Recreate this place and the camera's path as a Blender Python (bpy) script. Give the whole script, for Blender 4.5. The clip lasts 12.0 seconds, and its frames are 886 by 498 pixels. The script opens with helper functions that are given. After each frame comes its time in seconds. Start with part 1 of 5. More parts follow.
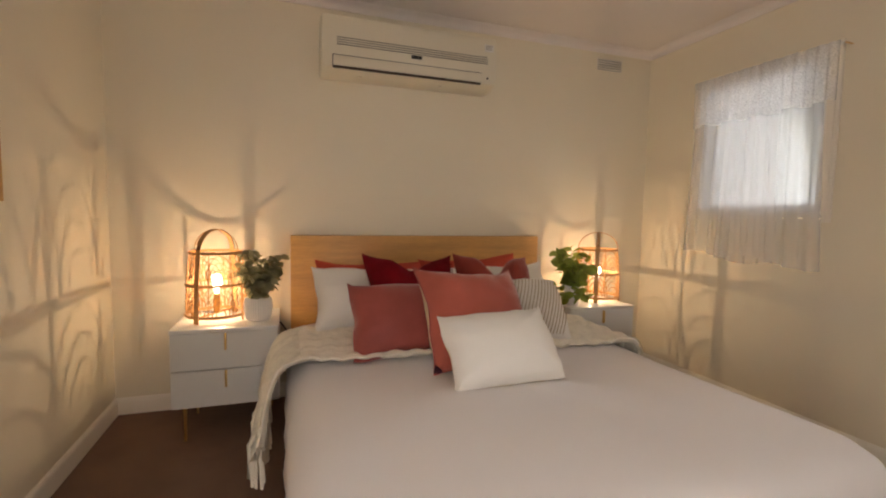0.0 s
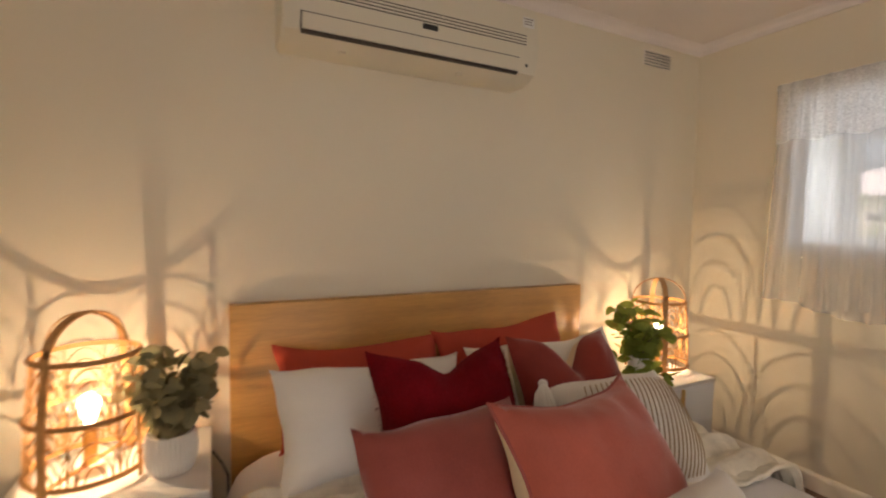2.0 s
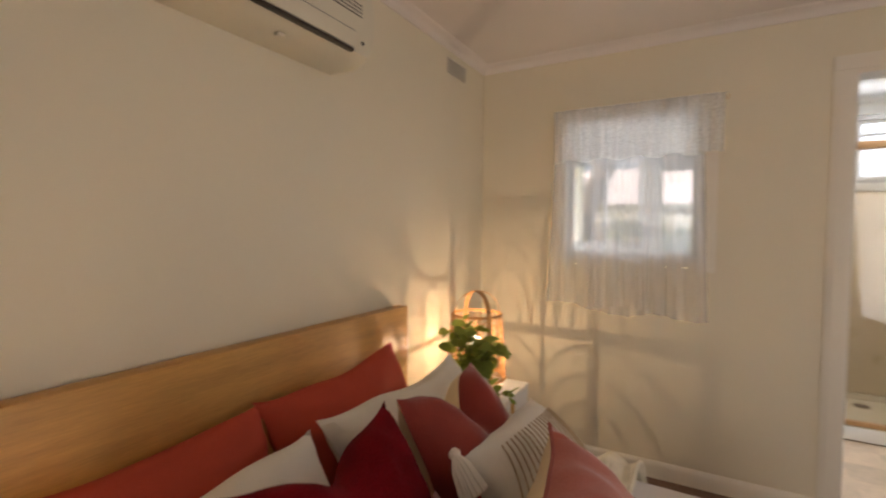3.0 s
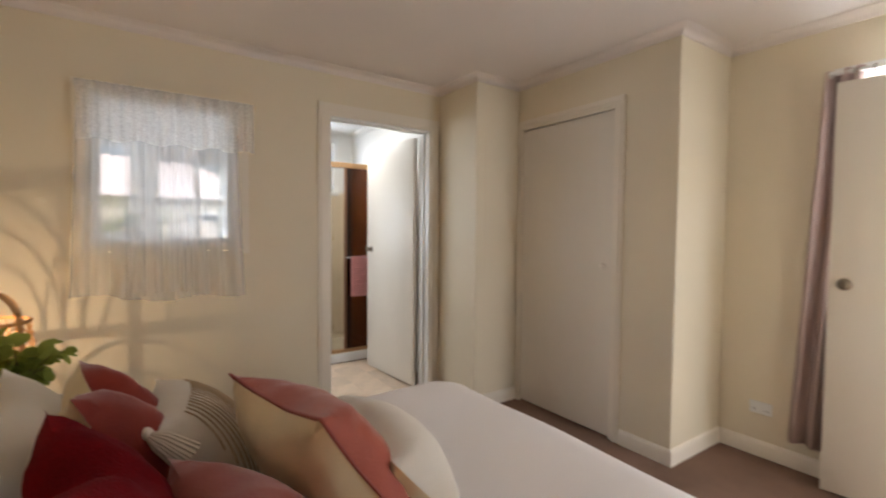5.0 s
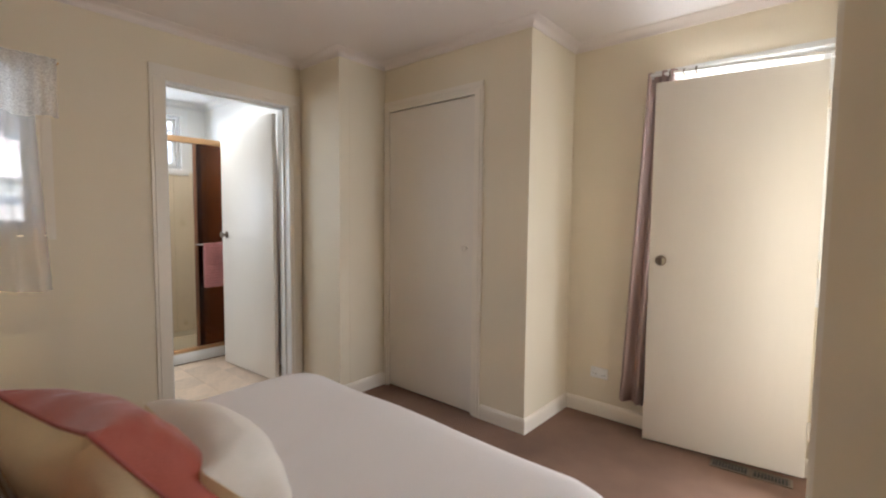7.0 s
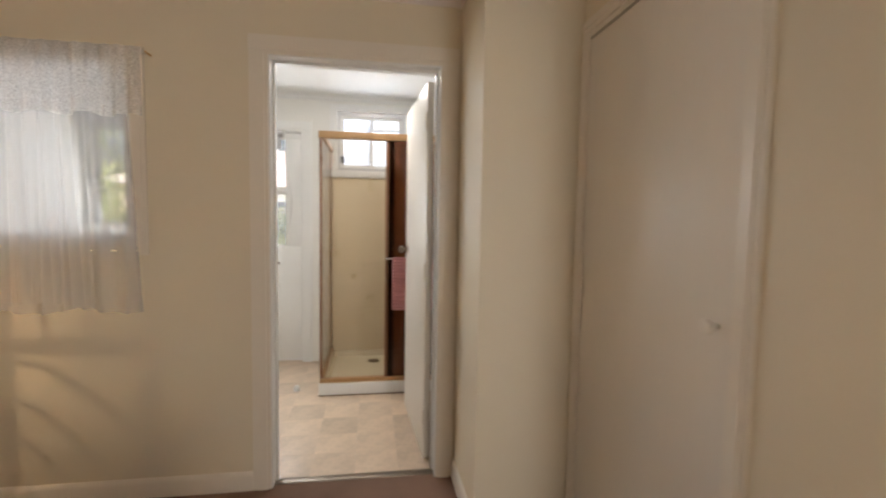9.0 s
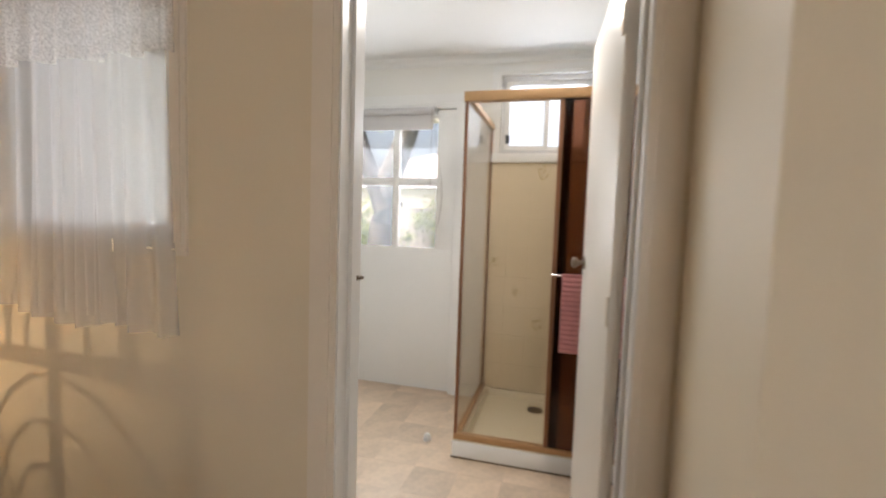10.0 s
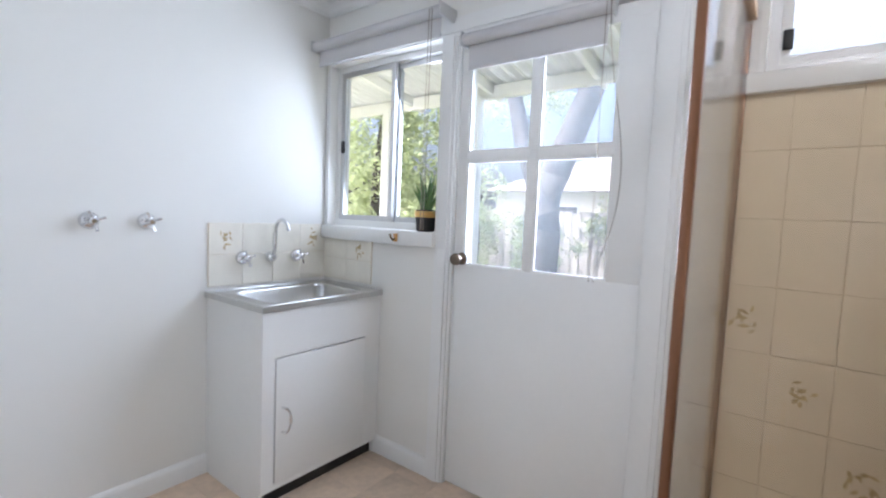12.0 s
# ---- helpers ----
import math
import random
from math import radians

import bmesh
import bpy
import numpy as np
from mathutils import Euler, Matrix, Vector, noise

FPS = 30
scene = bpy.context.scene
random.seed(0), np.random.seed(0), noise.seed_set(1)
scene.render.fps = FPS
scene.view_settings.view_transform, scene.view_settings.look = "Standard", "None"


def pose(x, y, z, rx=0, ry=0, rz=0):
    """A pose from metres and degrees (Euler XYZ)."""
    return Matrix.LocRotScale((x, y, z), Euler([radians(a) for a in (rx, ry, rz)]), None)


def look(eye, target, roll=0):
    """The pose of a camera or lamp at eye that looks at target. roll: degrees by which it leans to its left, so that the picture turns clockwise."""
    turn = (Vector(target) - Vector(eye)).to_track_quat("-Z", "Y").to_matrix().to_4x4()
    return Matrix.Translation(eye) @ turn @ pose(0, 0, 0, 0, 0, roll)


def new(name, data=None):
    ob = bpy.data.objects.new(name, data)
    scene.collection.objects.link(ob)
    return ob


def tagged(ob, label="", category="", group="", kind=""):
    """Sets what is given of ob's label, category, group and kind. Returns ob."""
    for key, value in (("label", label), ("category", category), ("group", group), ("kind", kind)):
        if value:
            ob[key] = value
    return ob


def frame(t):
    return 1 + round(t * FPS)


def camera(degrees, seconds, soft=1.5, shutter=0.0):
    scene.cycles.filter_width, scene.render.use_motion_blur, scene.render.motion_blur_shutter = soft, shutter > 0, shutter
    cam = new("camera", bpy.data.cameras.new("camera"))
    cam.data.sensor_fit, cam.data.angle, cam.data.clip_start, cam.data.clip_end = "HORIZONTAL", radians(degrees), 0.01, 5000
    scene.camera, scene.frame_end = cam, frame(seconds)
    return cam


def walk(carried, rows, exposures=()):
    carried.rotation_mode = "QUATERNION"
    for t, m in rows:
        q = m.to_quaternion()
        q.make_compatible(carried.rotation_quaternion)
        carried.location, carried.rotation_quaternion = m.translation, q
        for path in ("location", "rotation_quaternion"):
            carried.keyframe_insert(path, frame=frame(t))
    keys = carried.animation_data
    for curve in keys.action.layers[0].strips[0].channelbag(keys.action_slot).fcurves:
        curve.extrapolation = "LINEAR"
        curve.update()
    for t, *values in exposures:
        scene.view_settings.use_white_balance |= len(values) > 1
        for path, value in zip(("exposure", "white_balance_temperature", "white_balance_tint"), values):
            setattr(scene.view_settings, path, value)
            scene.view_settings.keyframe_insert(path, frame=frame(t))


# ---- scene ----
cam = camera(88.7, 12.0, soft=2.1, shutter=0.4)
PATH = [
    (0, (-0.012, -2.857, 1.160), (0.634, -0.971, 1.003), 1.2),
    (0.5, (0.029, -2.788, 1.178), (0.629, -0.887, 1.016), 1.2),
    (1, (0.053, -2.515, 1.21), (0.641, -0.61, 1.051), 1.1),
    (1.5, (0.045, -2.164, 1.25), (0.678, -0.271, 1.121), 0.9),
    (2, (-0.04, -1.812, 1.322), (0.856, -0.027, 1.207), 0.9),
    (2.5, (-0.067, -1.492, 1.334), (1.29, -0.03, 1.24), 0.8),
    (2.7, (-0.062, -1.362, 1.342), (1.46, -0.066, 1.258), 0.6),
    (3.6, (-0.150, -0.945, 1.400), (1.689, -0.745, 1.310), 0.7),
    (4.5, (-0.215, -0.652, 1.322), (1.617, -1.45, 1.25), 0.9),
    (5, (-0.385, -0.668, 1.305), (1.262, -1.8, 1.224), 0.5),
    (5.5, (-0.442, -0.632, 1.282), (1.02, -1.993, 1.18), 0.4),
    (6, (-0.46, -0.613, 1.281), (0.893, -2.08, 1.16), 0.5),
    (6.5, (-0.465, -0.648, 1.283), (0.838, -2.16, 1.152), 0.5),
    (6.7, (-0.448, -0.687, 1.277), (0.843, -2.209, 1.145), 0.6),
    (8.5, (0.014, -1.998, 1.337), (1.82, -2.845, 1.199), 0.7),
    (9, (0.399, -2.284, 1.35), (2.37, -2.594, 1.21), 1.0),
    (9.5, (0.904, -2.417, 1.33), (2.894, -2.279, 1.195), 1.7),
    (10, (1.466, -2.440, 1.307), (3.393, -1.922, 1.164), 1.9),
    (10.5, (1.912, -2.388, 1.287), (3.741, -1.587, 1.139), 1.9),
    (11, (2.290, -2.312, 1.272), (4.023, -1.301, 1.125), 1.8),
    (11.5, (2.636, -2.201, 1.263), (4.261, -1.044, 1.119), 2.3),
    (12, (2.939, -2.051, 1.278), (4.534, -0.854, 1.137), 2.5),
]
EXPOSURES = [(0.0, 1.78, 6750, 14), (2.5, 1.78, 6700, 14), (4.5, 1.78, 6450, 12), (6.5, 1.86, 5950, 11), (8.5, 1.71, 6600, 13), (9.5, 1.72, 6750, 13), (10.5, 1.70, 6350, 14), (12.0, 1.66, 5600, 15)]
walk(cam, [(t, look(eye, target, roll)) for t, eye, target, roll in PATH], EXPOSURES)

# ---- plan, in metres ----
XW, XE, XL = -0.93, 2.655, 4.645       # west wall, east wall, outer wall of the laundry
YS, YC, YN, YN2 = -3.69, -3.13, 0.05, 0.10   # south wall, closet front, north walls of bedroom and laundry
CEIL = 2.42
TE = 0.125                              # thickness of the east wall

# ---- light ----
world = bpy.data.worlds.new("world")
scene.world = world
world.use_nodes = True
sky = world.node_tree.nodes.new("ShaderNodeTexSky")
sky.sky_type, sky.sun_disc = "NISHITA", False
sky.dust_density, sky.ozone_density, sky.air_density = 10.0, 1.0, 1.0
sky.sun_elevation, sky.sun_rotation = radians(52), radians(-40)
world.node_tree.nodes["Background"].inputs["Strength"].default_value = 0.15
world.node_tree.links.new(sky.outputs[0], world.node_tree.nodes["Background"].inputs["Color"])


def lamp(name, kind, m, energy, color, **more):
    data = bpy.data.lights.new(name, kind)
    data.energy, data.color = energy, color
    for k, v in more.items():
        if k == "size":
            data.shape, data.size = "RECTANGLE", v
        elif k == "size_y":
            data.size_y = v
        elif k == "radius":
            data.shadow_soft_size = v
        elif k == "angle":
            data.angle = v
    ob = new(name, data)
    ob.matrix_world = m
    return ob


lamp("sun", "SUN", look((-3, 4, 6), (0, 0, 0)), 5.0, (1, 0.95, 0.88), angle=radians(0.6))
# sky light through the openings
lamp("south_window_light", "AREA", look((0.03, -3.74, 1.5), (0.03, 0, 1.35)), 9, (0.92, 0.96, 1.0), size=0.66, size_y=1.15)
lamp("shower_window_light", "AREA", look((4.84, -2.28, 2.05), (3.0, -2.2, 1.0)), 4.2, (0.88, 0.94, 1.0), size=0.55, size_y=0.42)
lamp("laundry_window_light", "AREA", look((XL + 0.13, -0.33, 1.65), (3.0, -0.9, 1.2)), 3.1, (0.86, 0.93, 1.0), size=0.62, size_y=0.8)
lamp("door_pane_light", "AREA", look((XL + 0.13, -1.2, 1.5), (3.0, -1.2, 1.1)), 6.0, (0.86, 0.93, 1.0), size=0.6, size_y=0.85)
LAMPS = [(-0.375, -0.20, 0.575), (2.05, -0.20, 0.575)]
for n, (x, y, z) in enumerate(LAMPS):
    lamp("bulb_light", "POINT", pose(x, y, z + 0.195), 1.45, (1.0, 0.73, 0.44), radius=0.0018)
lamp("bathroom_ceiling_lamp", "AREA", look((3.67, -2.28, 2.36), (3.67, -2.281, 0)), 2.4, (1.0, 0.97, 0.92), size=0.2, size_y=0.2)
# added fill in the doorway for light from the hall, turned towards the bed
lamp("entry_doorway_fill", "AREA", look((-0.455, -3.25, 1.05), (-0.20, -2.2, 0.95)), 7.0, (0.98, 0.97, 0.95), size=0.72, size_y=1.75)
# daylight of the unseen hall, assumed from the brightness of the entry door
lamp("hall_window_light", "AREA", look((-4.49, -3.35, 1.5), (0.5, -3.2, 1.4)), 9, (0.92, 0.96, 1.0), size=1.0, size_y=1.4)


# ---- materials ----
def mat(name, color, rough=0.6, metal=0.0, grain=(), stain=0.08, stain_scale=1.5, bump=0.0, bump_scale=60, stretch=(1, 1, 1), random_tone=0.0, spec=0.5, **more):
    """A principled surface with stains at a large scale, grain at a small one, and fine relief."""
    m = bpy.data.materials.new(name)
    m.use_nodes = True
    nt = m.node_tree
    n, l = nt.nodes, nt.links
    b = n["Principled BSDF"]
    b.inputs["Roughness"].default_value, b.inputs["Metallic"].default_value = rough, metal
    b.inputs["Specular IOR Level"].default_value = spec
    tc, mp = n.new("ShaderNodeTexCoord"), n.new("ShaderNodeMapping")
    mp.inputs["Scale"].default_value = stretch
    l.new(tc.outputs["Object"], mp.inputs["Vector"])
    big, small = n.new("ShaderNodeTexNoise"), n.new("ShaderNodeTexNoise")
    big.inputs["Scale"].default_value, small.inputs["Scale"].default_value = stain_scale, bump_scale
    big.inputs["Detail"].default_value, small.inputs["Detail"].default_value = 4, 5
    l.new(mp.outputs[0], big.inputs["Vector"]), l.new(mp.outputs[0], small.inputs["Vector"])
    add = n.new("ShaderNodeMath")
    add.operation = "ADD"
    l.new(big.outputs["Fac"], add.inputs[0])
    k = n.new("ShaderNodeMath")
    k.operation = "MULTIPLY"
    k.inputs[1].default_value = grain[0] if grain else 0.3
    l.new(small.outputs["Fac"], k.inputs[0]), l.new(k.outputs[0], add.inputs[1])
    last = add.outputs[0]
    if random_tone:
        info, rr, ra = n.new("ShaderNodeObjectInfo"), n.new("ShaderNodeMath"), n.new("ShaderNodeMath")
        rr.operation, ra.operation = "MULTIPLY_ADD", "ADD"
        rr.inputs[1].default_value, rr.inputs[2].default_value = random_tone, -random_tone / 2
        l.new(info.outputs["Random"], rr.inputs[0]), l.new(rr.outputs[0], ra.inputs[0]), l.new(last, ra.inputs[1])
        last = ra.outputs[0]
    ramp = n.new("ShaderNodeMapRange")
    ramp.inputs["From Min"].default_value, ramp.inputs["From Max"].default_value = 0.3, 1.0
    ramp.inputs["To Min"].default_value, ramp.inputs["To Max"].default_value = 1 - stain, 1 + stain
    ramp.clamp = False
    l.new(last, ramp.inputs["Value"])
    mix = n.new("ShaderNodeVectorMath")
    mix.operation = "SCALE"
    mix.inputs[0].default_value = color
    l.new(ramp.outputs[0], mix.inputs["Scale"])
    l.new(mix.outputs[0], b.inputs["Base Color"])
    if bump:
        bp = n.new("ShaderNodeBump")
        bp.inputs["Strength"].default_value, bp.inputs["Distance"].default_value = min(1, bump), 0.004
        l.new(small.outputs["Fac"], bp.inputs["Height"]), l.new(bp.outputs[0], b.inputs["Normal"])
    for key, v in more.items():
        b.inputs[key].default_value = v
    return m


def clear_glass(name, tint=(1, 1, 1), clear=0.92, rough=0.02):
    """A thin pane: mostly clear, with a glossy film."""
    m = bpy.data.materials.new(name)
    m.use_nodes = True
    n, l = m.node_tree.nodes, m.node_tree.links
    n.remove(n["Principled BSDF"])
    t, g, mx, lw = n.new("ShaderNodeBsdfTransparent"), n.new("ShaderNodeBsdfGlossy"), n.new("ShaderNodeMixShader"), n.new("ShaderNodeLayerWeight")
    pw, fr = n.new("ShaderNodeMath"), n.new("ShaderNodeMath")
    pw.operation, fr.operation = "POWER", "MULTIPLY_ADD"
    pw.inputs[1].default_value, fr.inputs[1].default_value, fr.inputs[2].default_value = 4.0, 0.5, 0.025
    l.new(lw.outputs["Facing"], pw.inputs[0]), l.new(pw.outputs[0], fr.inputs[0])
    t.inputs["Color"].default_value = (*[c * clear for c in tint], 1)
    g.inputs["Roughness"].default_value = rough
    l.new(fr.outputs[0], mx.inputs[0]), l.new(t.outputs[0], mx.inputs[1]), l.new(g.outputs[0], mx.inputs[2])
    l.new(mx.outputs[0], n["Material Output"].inputs["Surface"])
    return m


def veil(name, color, through_share, weave=220.0, folds=0.25, facing=0.6):
    """Sheer cloth: part open, part translucent threads."""
    m = bpy.data.materials.new(name)
    m.use_nodes = True
    n, l = m.node_tree.nodes, m.node_tree.links
    n.remove(n["Principled BSDF"])
    tr, tl, df = n.new("ShaderNodeBsdfTransparent"), n.new("ShaderNodeBsdfTranslucent"), n.new("ShaderNodeBsdfDiffuse")
    for s in (tl, df):
        s.inputs["Color"].default_value = (*color, 1)
    cloth, out = n.new("ShaderNodeMixShader"), n.new("ShaderNodeMixShader")
    cloth.inputs[0].default_value = facing
    l.new(tl.outputs[0], cloth.inputs[1]), l.new(df.outputs[0], cloth.inputs[2])
    tc, no, mr = n.new("ShaderNodeTexCoord"), n.new("ShaderNodeTexNoise"), n.new("ShaderNodeMapRange")
    no.inputs["Scale"].default_value, no.inputs["Detail"].default_value = weave, 3
    l.new(tc.outputs["Object"], no.inputs["Vector"]), l.new(no.outputs["Fac"], mr.inputs["Value"])
    mr.inputs["From Min"].default_value, mr.inputs["From Max"].default_value = 0.3, 0.7
    mr.inputs["To Min"].default_value, mr.inputs["To Max"].default_value = 1 - through_share - folds / 2, 1 - through_share + folds / 2
    l.new(mr.outputs[0], out.inputs[0]), l.new(tr.outputs[0], out.inputs[1]), l.new(cloth.outputs[0], out.inputs[2])
    l.new(out.outputs[0], n["Material Output"].inputs["Surface"])
    return m


def glow(name, color, strength):
    m = bpy.data.materials.new(name)
    m.use_nodes = True
    n = m.node_tree.nodes
    b = n["Principled BSDF"]
    b.inputs["Emission Color"].default_value, b.inputs["Emission Strength"].default_value = (*color, 1), strength
    return m


CREAM = mat("cream_wall_paint", (0.81, 0.73, 0.575), 0.55, bump=0.12, bump_scale=160, stain=0.04)
PALE = mat("pale_wall_paint", (0.81, 0.80, 0.76), 0.5, bump=0.10, bump_scale=160, stain=0.03)
CEILP = mat("ceiling_paint", (0.80, 0.73, 0.68), 0.7, bump=0.15, bump_scale=120, stain=0.04)
CEILW = mat("white_ceiling_paint", (0.82, 0.82, 0.80), 0.7, bump=0.15, bump_scale=120, stain=0.03)
TRIM = mat("trim_gloss_paint", (0.86, 0.80, 0.70), 0.3, bump=0.06, bump_scale=50, stain=0.05)
WHITE = mat("white_gloss_paint", (0.82, 0.82, 0.80), 0.3, bump=0.06, bump_scale=40, stain=0.04)
DOORP = mat("off_white_door_paint", (0.83, 0.78, 0.70), 0.35, bump=0.08, bump_scale=40, stain=0.04, stretch=(1, 1, 0.15))
CARPET = mat("brown_carpet", (0.19, 0.120, 0.088), 0.95, grain=(0.9,), stain=0.3, stain_scale=3, bump=1.0, bump_scale=420, spec=0.1)
VINYL = mat("stone_look_vinyl", (0.59, 0.46, 0.34), 0.32, grain=(0.6,), stain=0.22, stain_scale=7, bump=0.05, bump_scale=35, random_tone=0.45)
VINYL2 = mat("worn_vinyl_under", (0.50, 0.42, 0.33), 0.4, stain=0.2)
BRICKY = mat("outside_render", (0.6, 0.56, 0.5), 0.8, bump=0.3)


# ---- building helpers ----
def box(bm, x0, y0, z0, x1, y1, z1, m=None):
    v = [bm.verts.new(((x0, x1)[i & 1], (y0, y1)[i >> 1 & 1], (z0, z1)[i >> 2])) for i in range(8)]
    for f in ((0, 2, 3, 1), (4, 5, 7, 6), (0, 1, 5, 4), (2, 6, 7, 3), (0, 4, 6, 2), (1, 3, 7, 5)):
        bm.faces.new([v[i] for i in f])
    if m is not None:
        bmesh.ops.transform(bm, matrix=m, verts=v)
    return v


def rbox(x0, y0, z0, x1, y1, z1, r=0.004, seg=2, m=None):
    bm = bmesh.new()
    box(bm, x0, y0, z0, x1, y1, z1)
    bmesh.ops.bevel(bm, geom=bm.edges[:], offset=r, segments=seg, affect="EDGES", profile=0.5)
    if m is not None:
        bm.transform(m)
    return bm


def tube(bm, pts, r, n=8, closed=False, flat=None, up=Vector((0, 0, 1))):
    """A round rod, or a flat band (flat: width, thickness), along points."""
    pts = [Vector(p) for p in pts]
    rings, k = [], len(pts)
    for i, p in enumerate(pts):
        a = pts[(i - 1) % k] if closed or i else p
        b = pts[(i + 1) % k] if closed or i < k - 1 else p
        d = (b - a).normalized()
        u = up if abs(d.dot(up)) < 0.98 else Vector((1, 0, 0))
        s = d.cross(u).normalized()
        t = s.cross(d)
        rad = float(r[i] if isinstance(r, (list, tuple)) else r)
        if flat:
            w, h = flat[0] / 2, flat[1] / 2
            rings.append([bm.verts.new(p + s * x + t * y) for x, y in ((w, h), (-w, h), (-w, -h), (w, -h))])
        else:
            rings.append([bm.verts.new(p + rad * (math.cos(q) * s + math.sin(q) * t)) for q in (2 * math.pi * j / n for j in range(n))])
    m = len(rings[0])
    for i in range(k if closed else k - 1):
        A, B = rings[i], rings[(i + 1) % k]
        for j in range(m):
            bm.faces.new((A[j], A[(j + 1) % m], B[(j + 1) % m], B[j]))
    if not closed:
        bm.faces.new(rings[0][::-1]), bm.faces.new(rings[-1])
    return bm


def rod(p0, p1, r, n=12, r1=None):
    return tube(bmesh.new(), [p0, p1], [r, r if r1 is None else r1], n)


def lathe(profile, n=32, cap=True):
    """Turns (radius, height) pairs about z."""
    bm = bmesh.new()
    rings = [[bm.verts.new((r * math.cos(2 * math.pi * j / n), r * math.sin(2 * math.pi * j / n), z)) for j in range(n)] for r, z in profile]
    for A, B in zip(rings, rings[1:]):
        for j in range(n):
            bm.faces.new((A[j], A[(j + 1) % n], B[(j + 1) % n], B[j]))
    if cap:
        bm.faces.new(rings[0][::-1]), bm.faces.new(rings[-1])
    return bm


def sheet(fn, nu, nv):
    """A grid of fn(u, v), u and v from 0 to 1."""
    bm = bmesh.new()
    g = [[bm.verts.new(fn(i / nu, j / nv)) for j in range(nv + 1)] for i in range(nu + 1)]
    for i in range(nu):
        for j in range(nv):
            bm.faces.new((g[i][j], g[i + 1][j], g[i + 1][j + 1], g[i][j + 1]))
    return bm


def mesh_of(name, bm, material, smooth=True):
    bmesh.ops.recalc_face_normals(bm, faces=bm.faces)
    me = bpy.data.meshes.new(name)
    bm.to_mesh(me)
    bm.free()
    me.materials.append(material)
    if smooth:
        me.shade_smooth()
        me.set_sharp_from_angle(angle=radians(38))
    return me


def solid(name, bm, material, label="", category="", group="", kind="", at=None, smooth=True):
    ob = new(name, mesh_of(name, bm, material, smooth))
    if at is not None:
        ob.matrix_world = at
    return tagged(ob, label, category, group, kind)


def part(name, bm, material, parent, label="", at=None, smooth=True):
    ob = new(name, mesh_of(name, bm, material, smooth))
    ob.parent = parent
    if at is not None:
        ob.matrix_basis = at
    return tagged(ob, label)


def thing(name, label, category, at=None, group="", kind=""):
    ob = new(name)
    ob.empty_display_size = 0.1
    if at is not None:
        ob.matrix_world = at
    return tagged(ob, label, category, group, kind)


def wall(name, axis, a0, a1, b0, b1, z0, z1, material, holes=(), label="painted plaster wall"):
    """A wall with openings. axis x: thickness a0..a1 in x and length b0..b1 in y; axis y the other way. holes: (b0, b1, z0, z1)."""
    bm = bmesh.new()
    cuts = sorted({b0, b1, *[h[0] for h in holes], *[h[1] for h in holes]})
    for c0, c1 in zip(cuts, cuts[1:]):
        mid, z = (c0 + c1) / 2, z0
        for h in sorted((h for h in holes if h[0] < mid < h[1]), key=lambda h: h[2]):
            if h[2] > z + 1e-4:
                box(bm, *((a0, c0, z, a1, c1, h[2]) if axis == "x" else (c0, a0, z, c1, a1, h[2])))
            z = h[3]
        if z1 > z + 1e-4:
            box(bm, *((a0, c0, z, a1, c1, z1) if axis == "x" else (c0, a0, z, c1, a1, z1)))
    return solid(name, bm, material, label, "wall", kind="structure", smooth=False)


# ---- structure ----
T = 0.10
OPEN = (-2.632, -1.790, -0.02, 2.102)      # ensuite doorway
WIN = (-1.215, -0.48, 1.195, 2.02)     # inner window of the bedroom
CLO = (1.32, 2.165)                      # closet door along x
wall("wall_north", "y", YN, YN + T, XW - T, XE, 0, CEIL, CREAM, label="cream painted plaster wall behind the bed")
wall("wall_west", "x", XW - T, XW, -2.80, YN, 0, CEIL, CREAM, label="cream painted plaster side wall")
wall("wall_east", "x", XE, XE + TE, -2.715, T, 0, CEIL, CREAM, [OPEN, WIN], label="cream painted wall with a doorway and a window")
wall("wall_nib", "y", -2.80, -2.715, 2.18 + 0.001, XE + TE, 0, CEIL, CREAM)
wall("wall_nib_side", "x", 2.18, 2.28, YC - 0.001, -2.80, 0, CEIL, CREAM)
wall("wall_closet", "y", YC - T, YC, 0.94, 2.28, 0, CEIL, CREAM, [(CLO[0], CLO[1], -0.02, 2.085)], label="cream painted wall with a closet door")
wall("wall_recess", "x", 0.94, 1.04, YS, YC - T, 0, CEIL, CREAM)
wall("wall_south", "y", YS - T, YS, -0.50, 1.04, 0, CEIL, CREAM, [(-0.33, 0.39, 0.9, 2.11)], label="cream painted wall with a curtained window")
wall("wall_entry", "x", -0.50, -0.40, YS, -2.80, 0, CEIL, CREAM, [(-3.66, -2.88, -0.02, 2.06)], label="cream painted wall with the entry doorway")
wall("wall_entry_block", "y", -2.88, -2.80, XW - T, -0.50, 0, CEIL, CREAM)
# closet inside and hallway, both unseen, closed off; hall lengthened to soften its light
wall("wall_closet_back", "y", -3.80, -3.70, 1.04, 2.40, 0, CEIL, CREAM)
wall("wall_closet_side", "x", 2.28, 2.38, -3.70, -2.80, 0, CEIL, CREAM)
wall("wall_hall_west", "x", -4.6, -4.5, -4.3, -2.80, 0, CEIL, CREAM, [(-4.0, -2.92, 0.7, 2.2)], label="cream hall wall with a window opening")
wall("wall_hall_north", "y", -2.90, -2.80, -4.5, XW - T, 0, CEIL, CREAM)
wall("wall_hall_south", "y", -4.3, -4.2, -4.5, -0.50, 0, CEIL, CREAM)
